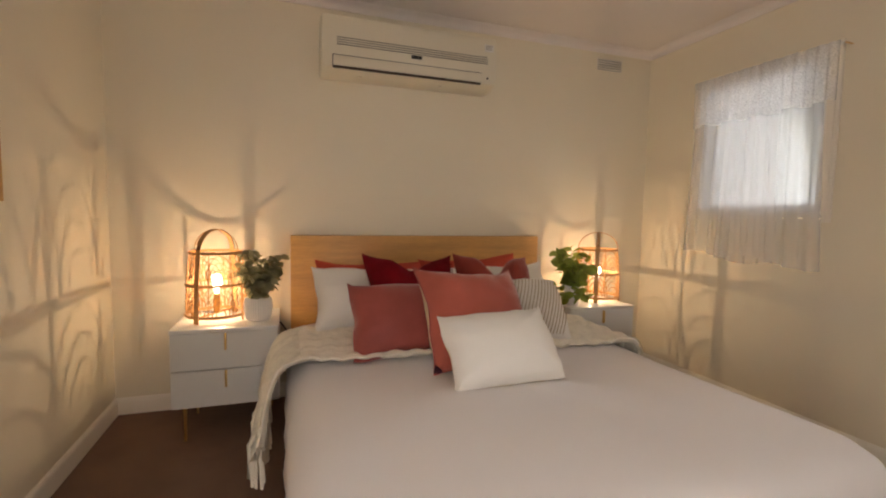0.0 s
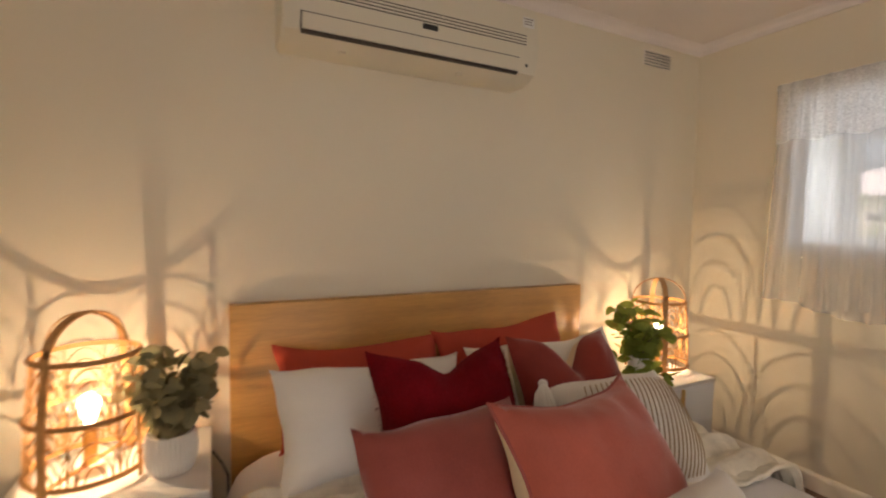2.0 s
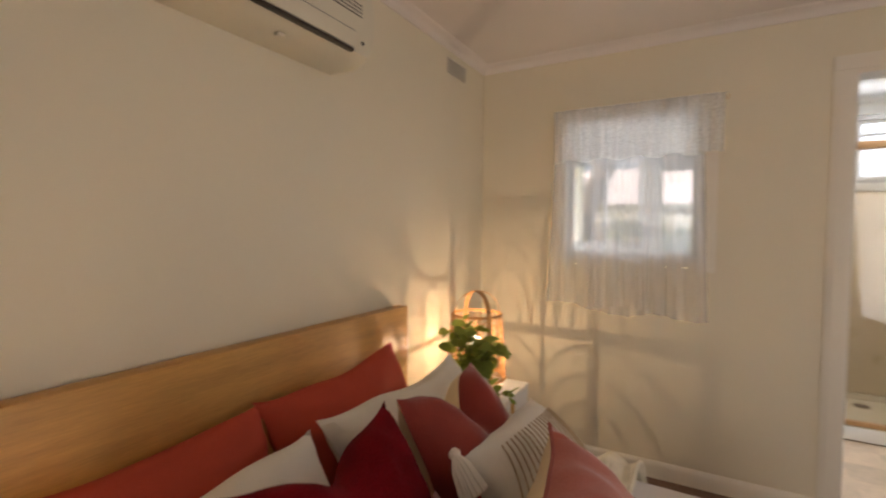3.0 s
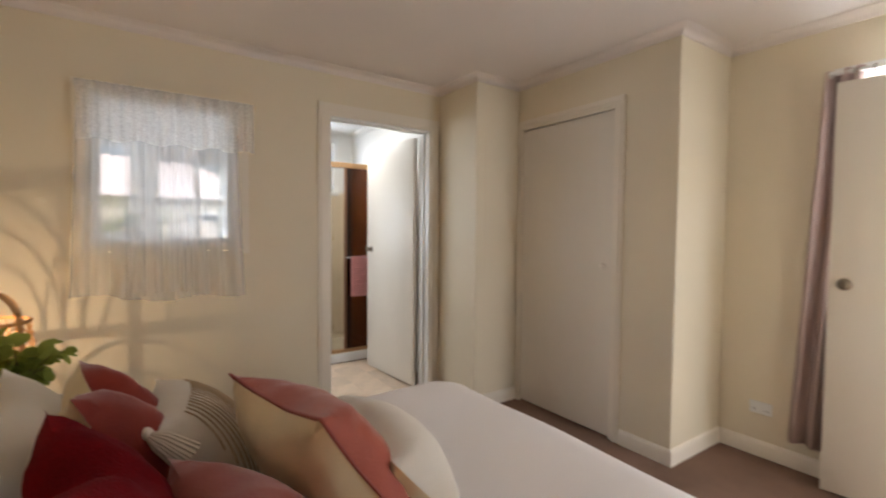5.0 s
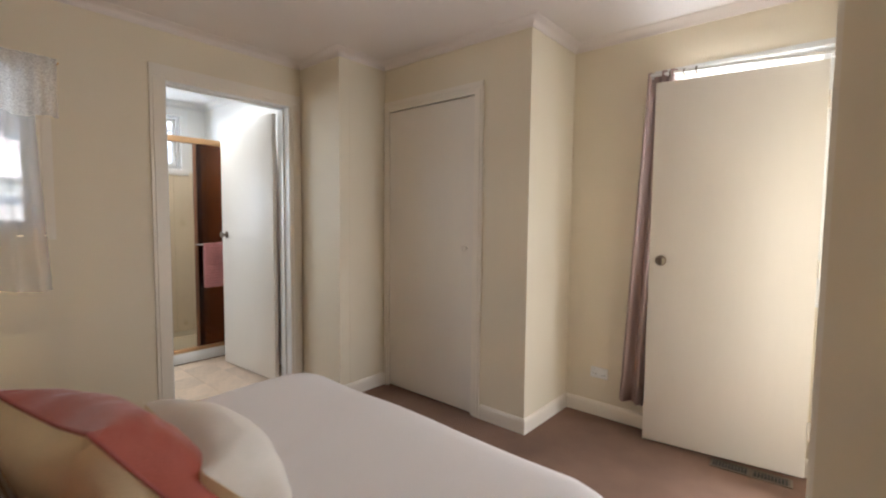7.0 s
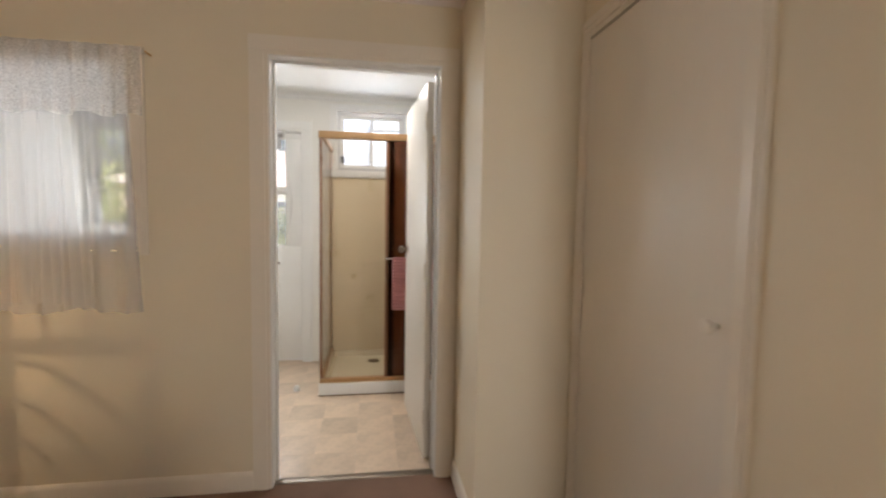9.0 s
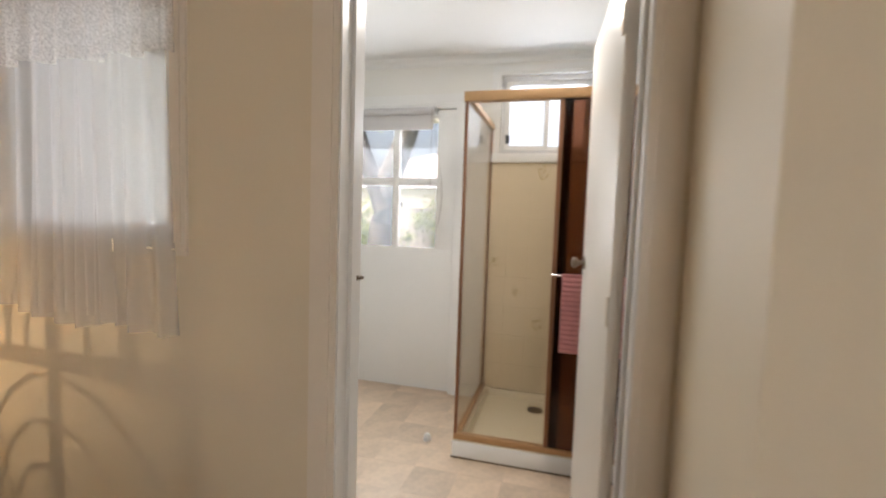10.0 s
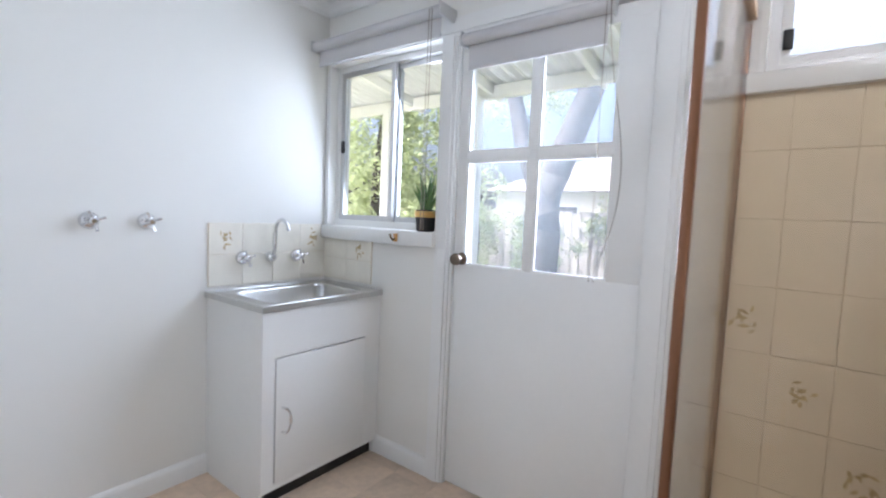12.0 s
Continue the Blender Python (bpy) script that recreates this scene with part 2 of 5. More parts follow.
wall("wall_hall_east", "x", -0.50, -0.40, -4.3, YS - T, 0, CEIL, CREAM)
# laundry and bathroom
LW = (-0.725, 0.072, 1.205, 2.10)
BD = (-1.665, -0.815, -0.02, 2.09)
SW = (-2.585, -1.965, 1.755, 2.285)
wall("wall_laundry_outer", "x", XL, XL + 0.14, -2.95, YN2 + T, 0, CEIL, PALE, [LW, BD, SW], label="pale painted outer wall with window and door")
wall("wall_laundry_north", "y", YN2, YN2 + T, XE, XL, 0, CEIL, PALE, label="pale painted wall beside the trough")
wall("wall_laundry_south", "y", -2.95, -2.82, XE + TE, XL, 0, CEIL, PALE)
wall("wall_laundry_west", "x", XE + TE, XE + TE + 0.012, -2.82, YN2, 0, CEIL, PALE, [OPEN, WIN], label="pale lining of the inner wall")

bm = bmesh.new()
box(bm, -4.6, -4.3, -0.1, XE + 0.05, YN, 0)
solid("floor", bm, CARPET, "brown cut-pile carpet over the bedroom floor", "carpet", kind="structure")
bm = bmesh.new()
box(bm, XE + 0.05, -2.95, -0.1, XL, YN2, -0.006)
floor2 = solid("floor_laundry", bm, VINYL2, "beige stone-look vinyl tile floor", "floor", kind="structure")
bm = bmesh.new()
box(bm, -4.6, -4.3, CEIL, XE + TE, YN + T, CEIL + 0.2)
solid("ceiling", bm, CEILP, "flat painted plaster ceiling of the bedroom", "ceiling", kind="structure")
bm = bmesh.new()
box(bm, XE + TE, -2.95, CEIL, XL + 0.14, YN2 + T, CEIL + 0.2)
solid("ceiling_laundry", bm, CEILW, "flat white ceiling of the laundry", "ceiling", kind="structure")


def run_trim(name, pts, profile, material, label, inside=1):
    """A moulding with the given (out, height) profile along a line of floor-plan points; the room lies to the left of the line times inside."""
    bm = bmesh.new()
    P = [Vector((x, y)) for x, y in pts]
    rows = []
    for i, p in enumerate(P):
        d0 = (p - P[i - 1]).normalized() if i else (P[1] - p).normalized()
        d1 = (P[i + 1] - p).normalized() if i < len(P) - 1 else d0
        n0, n1 = Vector((-d0.y, d0.x)) * inside, Vector((-d1.y, d1.x)) * inside
        nn = n0 + n1
        nn = nn / max(0.2, nn.length_squared) * 2
        rows.append([bm.verts.new((p.x + nn.x * o, p.y + nn.y * o, h)) for o, h in profile])
    k = len(profile)
    for A, B in zip(rows, rows[1:]):
        for j in range(k):
            bm.faces.new((A[j], A[(j + 1) % k], B[(j + 1) % k], B[j]))
    bm.faces.new(rows[0]), bm.faces.new(rows[-1][::-1])
    return solid(name, bm, material, label, "trim", kind="structure")


BASE = [(0, 0), (0.016, 0), (0.016, 0.07), (0.012, 0.085), (0.004, 0.092), (0, 0.092)]
ROUND = [(0, CEIL), (0, CEIL - 0.05), (0.008, CEIL - 0.05), (0.014, CEIL - 0.035), (0.03, CEIL - 0.016), (0.05, CEIL - 0.008), (0.055, CEIL)]
run_trim("baseboard", [(XE, -1.719), (XE, YN), (XW, YN), (XW, -2.80), (-0.40, -2.80)], BASE, TRIM, "cream painted timber skirting board")
run_trim("baseboard_recess", [(-0.385, YS), (0.94, YS), (0.94, YC), (1.26, YC)], BASE, TRIM, "cream painted timber skirting board")
run_trim("baseboard_nib", [(2.18, YC), (2.18, -2.715), (XE, -2.715)], BASE, TRIM, "cream painted timber skirting board")
run_trim("cornice", [(-0.40, YS), (0.94, YS), (0.94, YC), (2.18, YC), (2.18, -2.715), (XE, -2.715), (XE, YN), (XW, YN), (XW, -2.80), (-0.40, -2.80), (-0.40, YS)], ROUND, CEILP, "small coved plaster cornice")
run_trim("baseboard_laundry", [(XL, -0.76), (XL, YN2), (XE + TE + 0.012, YN2), (XE + TE + 0.012, -1.719)], BASE, WHITE, "white painted timber skirting board")
run_trim("cornice_laundry", [(XE + TE + 0.012, -2.82), (XL, -2.82), (XL, YN2), (XE + TE + 0.012, YN2), (XE + TE + 0.012, -2.82)], ROUND, CEILW, "small coved white cornice")

# ---- more materials ----
OAK = mat("oak_veneer", (0.50, 0.27, 0.078), 0.42, grain=(0.8,), stain=0.22, stain_scale=3, bump=0.06, bump_scale=30, stretch=(0.7, 6, 9))
LINEN = mat("white_bed_linen", (0.86, 0.82, 0.81), 0.85, bump=0.25, bump_scale=300, stain=0.03, spec=0.2)
WHITEC = mat("white_cotton", (0.87, 0.83, 0.77), 0.85, bump=0.4, bump_scale=260, stain=0.05, spec=0.2)
CREAMC = mat("cream_satin_cotton", (0.84, 0.72, 0.50), 0.5, bump=0.3, bump_scale=220, stain=0.08, stain_scale=8, spec=0.35)
THROW = mat("cream_wool_knit", (0.86, 0.79, 0.66), 0.95, bump=1.0, bump_scale=140, stain=0.15, stain_scale=20, spec=0.1)
ROSE = mat("dusty_rose_velvet", (0.33, 0.075, 0.062), 0.6, bump=0.3, bump_scale=180, stain=0.25, stain_scale=6, spec=0.25, **{"Sheen Weight": 0.5, "Sheen Roughness": 0.35})
CORAL = mat("coral_velvet", (0.44, 0.105, 0.072), 0.6, bump=0.3, bump_scale=180, stain=0.25, stain_scale=6, spec=0.25, **{"Sheen Weight": 0.5, "Sheen Roughness": 0.35})
REDCOT = mat("coral_red_cotton", (0.50, 0.075, 0.045), 0.8, bump=0.3, bump_scale=240, stain=0.08, spec=0.2)
FUR = mat("burgundy_faux_fur", (0.1224, 0.0029, 0.0065), 0.85, grain=(1.0,), bump=1.0, bump_scale=190, stain=0.45, stain_scale=12, spec=0.1)
TERRA = mat("terracotta_velvet", (0.27, 0.038, 0.028), 0.6, bump=0.3, bump_scale=180, stain=0.25, stain_scale=6, spec=0.25, **{"Sheen Weight": 0.4, "Sheen Roughness": 0.35})
RIBC = mat("tan_stitching", (0.50, 0.38, 0.25), 0.9, spec=0.1)
PLUM = mat("plum_wool", (0.05, 0.015, 0.03), 0.9, spec=0.1)
MAROON = mat("rose_piping", (0.36, 0.09, 0.075), 0.8)
LACQ = mat("white_lacquer", (0.80, 0.78, 0.74), 0.35, stain=0.02)
BRASS = mat("brushed_brass", (0.70, 0.45, 0.16), 0.32, metal=1.0, stain=0.1)
RATTAN = mat("rattan_cane", (0.46, 0.24, 0.085), 0.5, grain=(0.8,), stain=0.25, stain_scale=18, bump=0.3, bump_scale=120)
CERAM = mat("white_ribbed_ceramic", (0.80, 0.77, 0.72), 0.5, bump=0.1)
GUM = veil("grey_green_leaf", (0.34, 0.32, 0.19), 0.0, 40, 0.0)
GREEN = veil("bright_green_leaf", (0.30, 0.37, 0.09), 0.0, 40, 0.0)
STEM = mat("brown_stem", (0.12, 0.08, 0.04), 0.7)
BLACK = mat("black_plastic", (0.02, 0.02, 0.02), 0.5)
ACW = mat("aged_white_plastic", (0.76, 0.70, 0.56), 0.4, stain=0.04)
# near-black colour that stands for the shade inside gaps and slots
ACS = mat("slot_shade", (0.05, 0.035, 0.025), 0.6)
CHROME = mat("chrome", (0.75, 0.75, 0.76), 0.12, metal=1.0)
STEEL = mat("stainless_steel", (0.55, 0.55, 0.54), 0.28, metal=1.0, stain=0.1, stain_scale=10, stretch=(1, 8, 1))
NICKEL = mat("dull_nickel", (0.22, 0.18, 0.14), 0.36, metal=1.0, stain=0.15)
ALU = mat("anodised_aluminium", (0.62, 0.62, 0.62), 0.35, metal=0.8)
BRONZE = mat("bronze_shower_frame", (0.24, 0.115, 0.062), 0.32, metal=0.7, stain=0.12)
# rails: the bronze made lighter and golder for the light they reflect
BRONZE_LIT = mat("lit_bronze_rail", (0.46, 0.28, 0.14), 0.34, metal=0.7, stain=0.12)
BROWNG = mat("brown_shower_panel", (0.13, 0.055, 0.028), 0.10, stain=0.15, stain_scale=2, stretch=(1, 1, 0.2), spec=0.6)
TILE = mat("cream_glazed_tile", (0.76, 0.65, 0.475), 0.22, stain=0.06, stain_scale=14, bump=0.05, bump_scale=30, random_tone=0.12)
GROUT = mat("pale_grout", (0.76, 0.65, 0.48), 0.9)
MOTIF = mat("mustard_flower_print", (0.50, 0.38, 0.19), 0.3, stain=0.3, stain_scale=30)
ACRYL = mat("cream_acrylic_base", (0.75, 0.67, 0.50), 0.25, stain=0.04)
BLIND = mat("grey_blind_cloth", (0.60, 0.59, 0.59), 0.8, bump=0.3, bump_scale=300)
TOWEL = mat("pink_terry_towel", (0.62, 0.27, 0.26), 0.95, bump=1.0, bump_scale=300, stain=0.12, stain_scale=20)
CURT = mat("dusty_pink_curtain", (0.50, 0.38, 0.35), 0.9, bump=0.3, bump_scale=220)
GLASS = clear_glass("window_glass")
SHGLASS = clear_glass("shower_glass", (0.98, 0.96, 0.93), 0.95)
FROST = veil("frosted_glass", (0.57, 0.60, 0.65), 0.06, 400, 0.04)
SHEER = veil("sheer_white_voile", (0.96, 0.96, 0.98), 0.68, 700, 0.10, 0.5)
LACE = veil("white_lace_valance", (0.95, 0.94, 0.93), 0.48, 160, 0.3, 0.45)
# pale, almost clear veil: painted haze for the garden view
HAZE = veil("haze_veil", (0.75, 0.78, 0.82), 0.93, 900, 0.02)
BULB = glow("glowing_bulb", (1.0, 0.86, 0.62), 3.5)
DOME = glow("lit_lamp_glass", (1.0, 0.97, 0.92), 0.5)


# ---- doors, windows and trims ----
def architrave(name, axis, face, out, b0, b1, ztop, material, label, w=0.085, zbot=0.0, sill=False):
    """Casing round an opening, on the wall face, standing out by out."""
    bm = bmesh.new()

    def piece(c0, c1, z0, z1):
        for inset, d in ((0.0, out * 0.65), (0.018, out)):
            lo, hi = sorted((face, face + d))
            a0, a1, e0, e1 = c0 + inset * (c1 - c0 < 0.2), c1 - inset * (c1 - c0 < 0.2), z0 + inset * (z1 - z0 < 0.2), z1 - inset * (z1 - z0 < 0.2)
            box(bm, *((lo, a0, e0, hi, a1, e1) if axis == "x" else (a0, lo, e0, a1, hi, e1)))

    piece(b0 - w, b0, zbot, ztop), piece(b1, b1 + w, zbot, ztop), piece(b0 - w, b1 + w, ztop, ztop + w)
    if sill:
        piece(b0 - w, b1 + w, zbot - w * 0.7, zbot)
    return solid(name, bm, material, label, "trim", kind="structure", smooth=False)


def jamb(name, axis, a0, a1, b0, b1, ztop, material, label, t=0.02, zbot=0.0, stop=True):
    """Lining boards inside an opening, with a stop bead."""
    bm = bmesh.new()
    g = lambda p0, p1, q0, q1, z0, z1: box(bm, *((p0, q0, z0, p1, q1, z1) if axis == "x" else (q0, p0, z0, q1, p1, z1)))
    g(a0, a1, b0, b0 + t, zbot, ztop), g(a0, a1, b1 - t, b1, zbot, ztop), g(a0, a1, b0 + t, b1 - t, ztop - t, ztop)
    if stop:
        m, d = (a0 + a1) / 2 - 0.012, 0.012
        g(m, m + 0.03, b0 + t, b0 + t + d, zbot, ztop - t), g(m, m + 0.03, b1 - t - d, b1 - t, zbot, ztop - t), g(m, m + 0.03, b0 + t + d, b1 - t - d, ztop - t - d, ztop - t)
    if zbot > 0.2:
        g(a0, a1, b0 + t, b1 - t, zbot, zbot + t)
    return solid(name, bm, material, label, "trim", kind="structure", smooth=False)


def knob_parts(parent, x, z, y, side, material=NICKEL):
    """A round door knob on its rose, on the door face at y, pointing to side."""
    m = pose(x, y, z, -90 * side, 0, 0)
    part("rose", lathe([(0.029, 0), (0.029, 0.003), (0.024, 0.007), (0.012, 0.009)]), material, parent, "round metal rose plate", m)
    part("door_knob", lathe([(0.009, 0.008), (0.009, 0.026), (0.019, 0.031), (0.024, 0.041), (0.022, 0.051), (0.012, 0.056), (0.010, 0.053)]), material, parent, "round turned metal door knob", m)


def flush_door(name, m, w, h, knob_x, label, t=0.036, hinges=(0.2, 1.0, 1.8), sides=(1, -1), knob_z=1.045):
    """A flat door leaf, hinged at x = 0, lying along +x in its own frame, with y as thickness."""
    d = thing(name, label, "door", m, kind="structure")
    part("leaf", rbox(0, -t / 2, 0, w, t / 2, h, 0.002), DOORP, d, "off-white painted flush door leaf")
    for s in sides:
        knob_parts(d, knob_x, knob_z, s * t / 2, s)
    for z in hinges:
        part("hinge", tube(bmesh.new(), [(-0.004, t / 2 + 0.004, z), (-0.004, t / 2 + 0.004, z + 0.085)], 0.006, 8), TRIM, d, "painted steel butt hinge")
    return d


OY0, OY1, _, OZ = OPEN
architrave("trim_ensuite_door", "x", XE, -0.018, OY0 + 0.014, OY1 - 0.014, OZ - 0.014, TRIM, "cream gloss painted door architrave")
architrave("trim_ensuite_door_inner", "x", XE + TE + 0.012, 0.018, OY0 + 0.014, OY1 - 0.014, OZ - 0.014, WHITE, "white gloss painted door architrave")
jamb("trim_ensuite_jamb", "x", XE - 0.004, XE + TE + 0.016, OY0, OY1, OZ, WHITE, "white gloss painted door jamb with stop bead")
solid("trim_threshold", rbox(XE + 0.02, OY0 + 0.02, -0.01, XE + 0.07, OY1 - 0.02, 0.004, 0.002), NICKEL, "dark metal strip across the ensuite doorway", "trim", kind="structure")
flush_door("door_ensuite", pose(XE + TE + 0.035, OY0 + 0.045, 0.012, 0, 0, 3.5), 0.775, 2.045, 0.70, "off-white flush door standing open into the ensuite", knob_z=1.115)
st = thing("strike_plate", "small tarnished latch plate with catch on the door jamb", "latch", pose(XE + TE - 0.01, OY1 - 0.021, 1.104))
part("plate", rbox(-0.004, -0.002, -0.008, 0.008, 0.0, 0.008, 0.0008), STEM, st)
part("catch", rbox(0.002, -0.014, -0.0055, 0.024, -0.002, 0.0045, 0.003), STEM, st, "small tarnished latch catch")

architrave("trim_closet_door", "y", YC, 0.016, CLO[0], CLO[1] - 0.04, 2.085, TRIM, "cream painted closet door architrave", w=0.05)
jamb("trim_closet_jamb", "y", YC - T, YC + 0.003, CLO[0], CLO[1], 2.085, TRIM, "cream painted closet door jamb", stop=False)
cd = thing("door_closet", "cream flush closet door, shut, with small knob", "door", pose(CLO[0] + 0.022, YC - 0.02, 0.012), kind="structure")
part("leaf", rbox(0, -0.018, 0, CLO[1] - CLO[0] - 0.044, 0.018, 2.045, 0.002), DOORP, cd, "cream painted flush door leaf")
part("door_knob", lathe([(0.008, 0), (0.008, 0.014), (0.017, 0.02), (0.02, 0.028), (0.015, 0.036), (0.004, 0.039)]), DOORP, cd, "small round painted knob", pose(0.05, 0.018, 1.08, -90, 0, 0))

architrave("trim_entry_door", "x", -0.40, 0.018, -3.66, -2.88, 2.06, TRIM, "cream painted entry door architrave", w=0.06)
jamb("trim_entry_jamb", "x", -0.504, -0.396, -3.66, -2.88, 2.06, TRIM, "cream painted entry door jamb")
flush_door("door_entry", pose(-0.355, -3.643, 0.015, 0, 0, 7.8), 0.745, 2.03, 0.685, "off-white flush entry door standing open before the curtain")

# inner window between bedroom and laundry
architrave("trim_window_inner", "x", XE, -0.018, WIN[0], WIN[1], WIN[3], TRIM, "cream painted window architrave", w=0.06, zbot=WIN[2], sill=True)
architrave("trim_window_inner_laundry", "x", XE + TE + 0.012, 0.016, WIN[0], WIN[1], WIN[3], WHITE, "white painted window architrave", w=0.06, zbot=WIN[2], sill=True)
jamb("trim_window_inner_jamb", "x", XE - 0.003, XE + TE + 0.016, WIN[0], WIN[1], WIN[3], WHITE, "white painted window lining", zbot=WIN[2], stop=False)


def sash(parent, x, y0, y1, z0, z1, material, glass, w=0.035, t=0.03, pane_label="clear glass pane"):
    bm = bmesh.new()
    box(bm, x - t / 2, y0, z0, x + t / 2, y0 + w, z1), box(bm, x - t / 2, y1 - w, z0, x + t / 2, y1, z1)
    box(bm, x - t / 2, y0 + w, z0, x + t / 2, y1 - w, z0 + w), box(bm, x - t / 2, y0 + w, z1 - w, x + t / 2, y1 - w, z1)
    fr = part("window_frame", bm, material, parent, smooth=False)
    g = part("pane", rbox(x - 0.002, y0 + w - 0.003, z0 + w - 0.003, x + 0.002, y1 - w + 0.003, z1 - w + 0.003, 0.0005, 1), glass, parent, pane_label, smooth=False)
    g.visible_shadow = False
    return fr


w1 = thing("window_inner", "white timber window open to the laundry behind sheer curtains", "window", kind="structure")
ymid = (WIN[0] + WIN[1]) / 2
sash(w1, XE + 0.065, WIN[0] + 0.02, WIN[1] - 0.02, WIN[2] + 0.02, WIN[3] - 0.02, WHITE, GLASS)
part("sash_stop", rbox(XE + 0.08, WIN[0] + 0.02, WIN[2] + 0.03, XE + 0.095, WIN[0] + 0.045, WIN[3] - 0.03), ALU, w1, "slim aluminium side channel")

# south window behind the entry door
w2 = thing("window_south", "white timber window behind the open entry door", "window", kind="structure")
bm = bmesh.new()
for a in ((-0.33, 0.9, -0.29, 2.11), (0.35, 0.9, 0.39, 2.11), (-0.29, 0.9, 0.35, 0.94), (-0.29, 2.07, 0.35, 2.11), (0.01, 0.94, 0.05, 2.07)):
    box(bm, a[0], YS - 0.07, a[1], a[2], YS - 0.03, a[3])
part("window_frame", bm, WHITE, w2, smooth=False)
for x0, x1 in ((-0.29, 0.01), (0.05, 0.35)):
    g = part("pane", rbox(x0, YS - 0.052, 0.94, x1, YS - 0.048, 2.07, 0.0005, 1), GLASS, w2, smooth=False)
    g.visible_shadow = False
architrave("trim_window_south", "y", YS, 0.016, -0.325, 0.385, 2.105, WHITE, "white painted window architrave", w=0.05, zbot=0.9, sill=True)
# unseen window, assumed in the hall to let daylight in
w3 = thing("window_hall", "white timber window assumed in the unseen hallway", "window", kind="structure")
bm = bmesh.new()
for a in ((-4.0, 0.7, -3.96, 2.2), (-2.96, 0.7, -2.92, 2.2), (-3.96, 0.7, -2.96, 0.74), (-3.96, 2.16, -2.96, 2.2)):
    box(bm, -4.57, a[0], a[1], -4.52, a[2], a[3])
part("window_frame", bm, WHITE, w3, smooth=False)
part("pane", rbox(-4.548, -3.96, 0.74, -4.544, -2.96, 2.16, 0.0005, 1), GLASS, w3, smooth=False).visible_shadow = False
rail = thing("curtain_rail", "white curtain rod with rings above the south window", "curtain rod")
part("rod", rod((-0.385, -3.61, 2.075), (0.44, -3.61, 2.115), 0.011, 12), WHITE, rail)
for x, z in ((-0.37, 2.077), (0.43, 2.114)):
    part("bracket", rbox(x - 0.008, YS + 0.001, z - 0.02, x + 0.008, -3.605, z + 0.012, 0.002), WHITE, rail)
for x in (0.20, 0.26, 0.33):
    part("ring", tube(bmesh.new(), [(x, -3.61 + 0.02 * math.cos(a), 2.10 + 0.02 * math.sin(a)) for a in np.linspace(0, 6.28, 16)[:-1]], 0.004, 6, True, up=Vector((1, 0, 0))), NICKEL, rail, "grey metal curtain ring")


def drape(u, v):
    x = 0.30 + 0.15 * u + (1 - v) * (0.05 + 0.05 * u)
    return Vector((x + 0.02 * math.sin(9 * u), -3.628 + 0.028 * math.sin(u * 25), 0.17 + v * 1.96))


solid("curtain_south", sheet(drape, 60, 12), CURT, "dusty pink drape pushed aside at the south window", "curtain").modifiers.new("thick", "SOLIDIFY").thickness = 0.003

# sheer curtain and valance at the inner window
XC = XE - 0.045


def voile(y_hi, y_lo, low, waves, shift):
    """A gathered panel between two places along the wall, drawn in a little towards its hem."""
    def place(u, v):
        y = y_hi + (y_lo - y_hi) * u
        z0 = low + 0.012 * math.sin(u * 11 + shift)
        f = 0.021 * math.sin(u * waves + 1.2 * math.sin(u * 9 + shift)) + 0.010 * math.sin(u * waves * 0.44 + 2)
        return Vector((XC + shift * 0.012 + f * (0.45 + 0.6 * (1 - v)), y + (1 - v) * 0.10 * (0.5 - u) + 0.005 * math.sin(u * 47), z0 + v * (2.045 - z0)))
    return place


cur = thing("sheer_curtain", "gathered sheer white curtain with lace valance at window", "curtain", pose(0, 0, 0))
part("voile", sheet(voile(-0.445, -0.98, 0.935, 50, 0), 150, 14), SHEER, cur, "sheer white voile panel")
part("voile", sheet(voile(-0.66, -1.20, 0.90, 46, 1), 150, 14), SHEER, cur, "sheer white voile panel lapping the other")


def frill(u, v):
    y = -1.295 + 0.855 * u
    f = 0.010 * math.sin(u * 95 + 1.5 * math.sin(u * 7)) + 0.006 * math.sin(u * 41)
    low = 1.765 + 0.010 * math.sin(u * 30)
    return Vector((XC - 0.03 + f * (1.3 - 0.8 * v), y, low + v * (2.06 - low)))


part("valance", sheet(frill, 220, 6), LACE, cur, "gathered lace valance across the top")
part("rod", rod((XC - 0.012, -1.30, 2.045), (XC - 0.012, -0.43, 2.045), 0.006), WHITE, cur, "thin white curtain rod")
part("hook", rod((XC - 0.012, -1.305, 2.045), (XE - 0.002, -1.305, 2.045), 0.004), BRASS, cur)

# ---- bedroom things ----
def rounded_ring(x0, y0, x1, y1, r, n):
    pts = []
    for cx, cy, a0 in ((x1 - r, y1 - r, 0), (x0 + r, y1 - r, 90), (x0 + r, y0 + r, 180), (x1 - r, y0 + r, 270)):
        pts += [(cx + r * math.cos(radians(a0 + 90 * k / n)), cy + r * math.sin(radians(a0 + 90 * k / n))) for k in range(n + 1)]
    out = []
    for i, p in enumerate(pts):       # even steps along the straight sides
        q = pts[(i + 1) % len(pts)]
        d = math.hypot(q[0] - p[0], q[1] - p[1])
        k = max(1, int(d / 0.06))
        out += [(p[0] + (q[0] - p[0]) * j / k, p[1] + (q[1] - p[1]) * j / k) for j in range(k)]
    return out


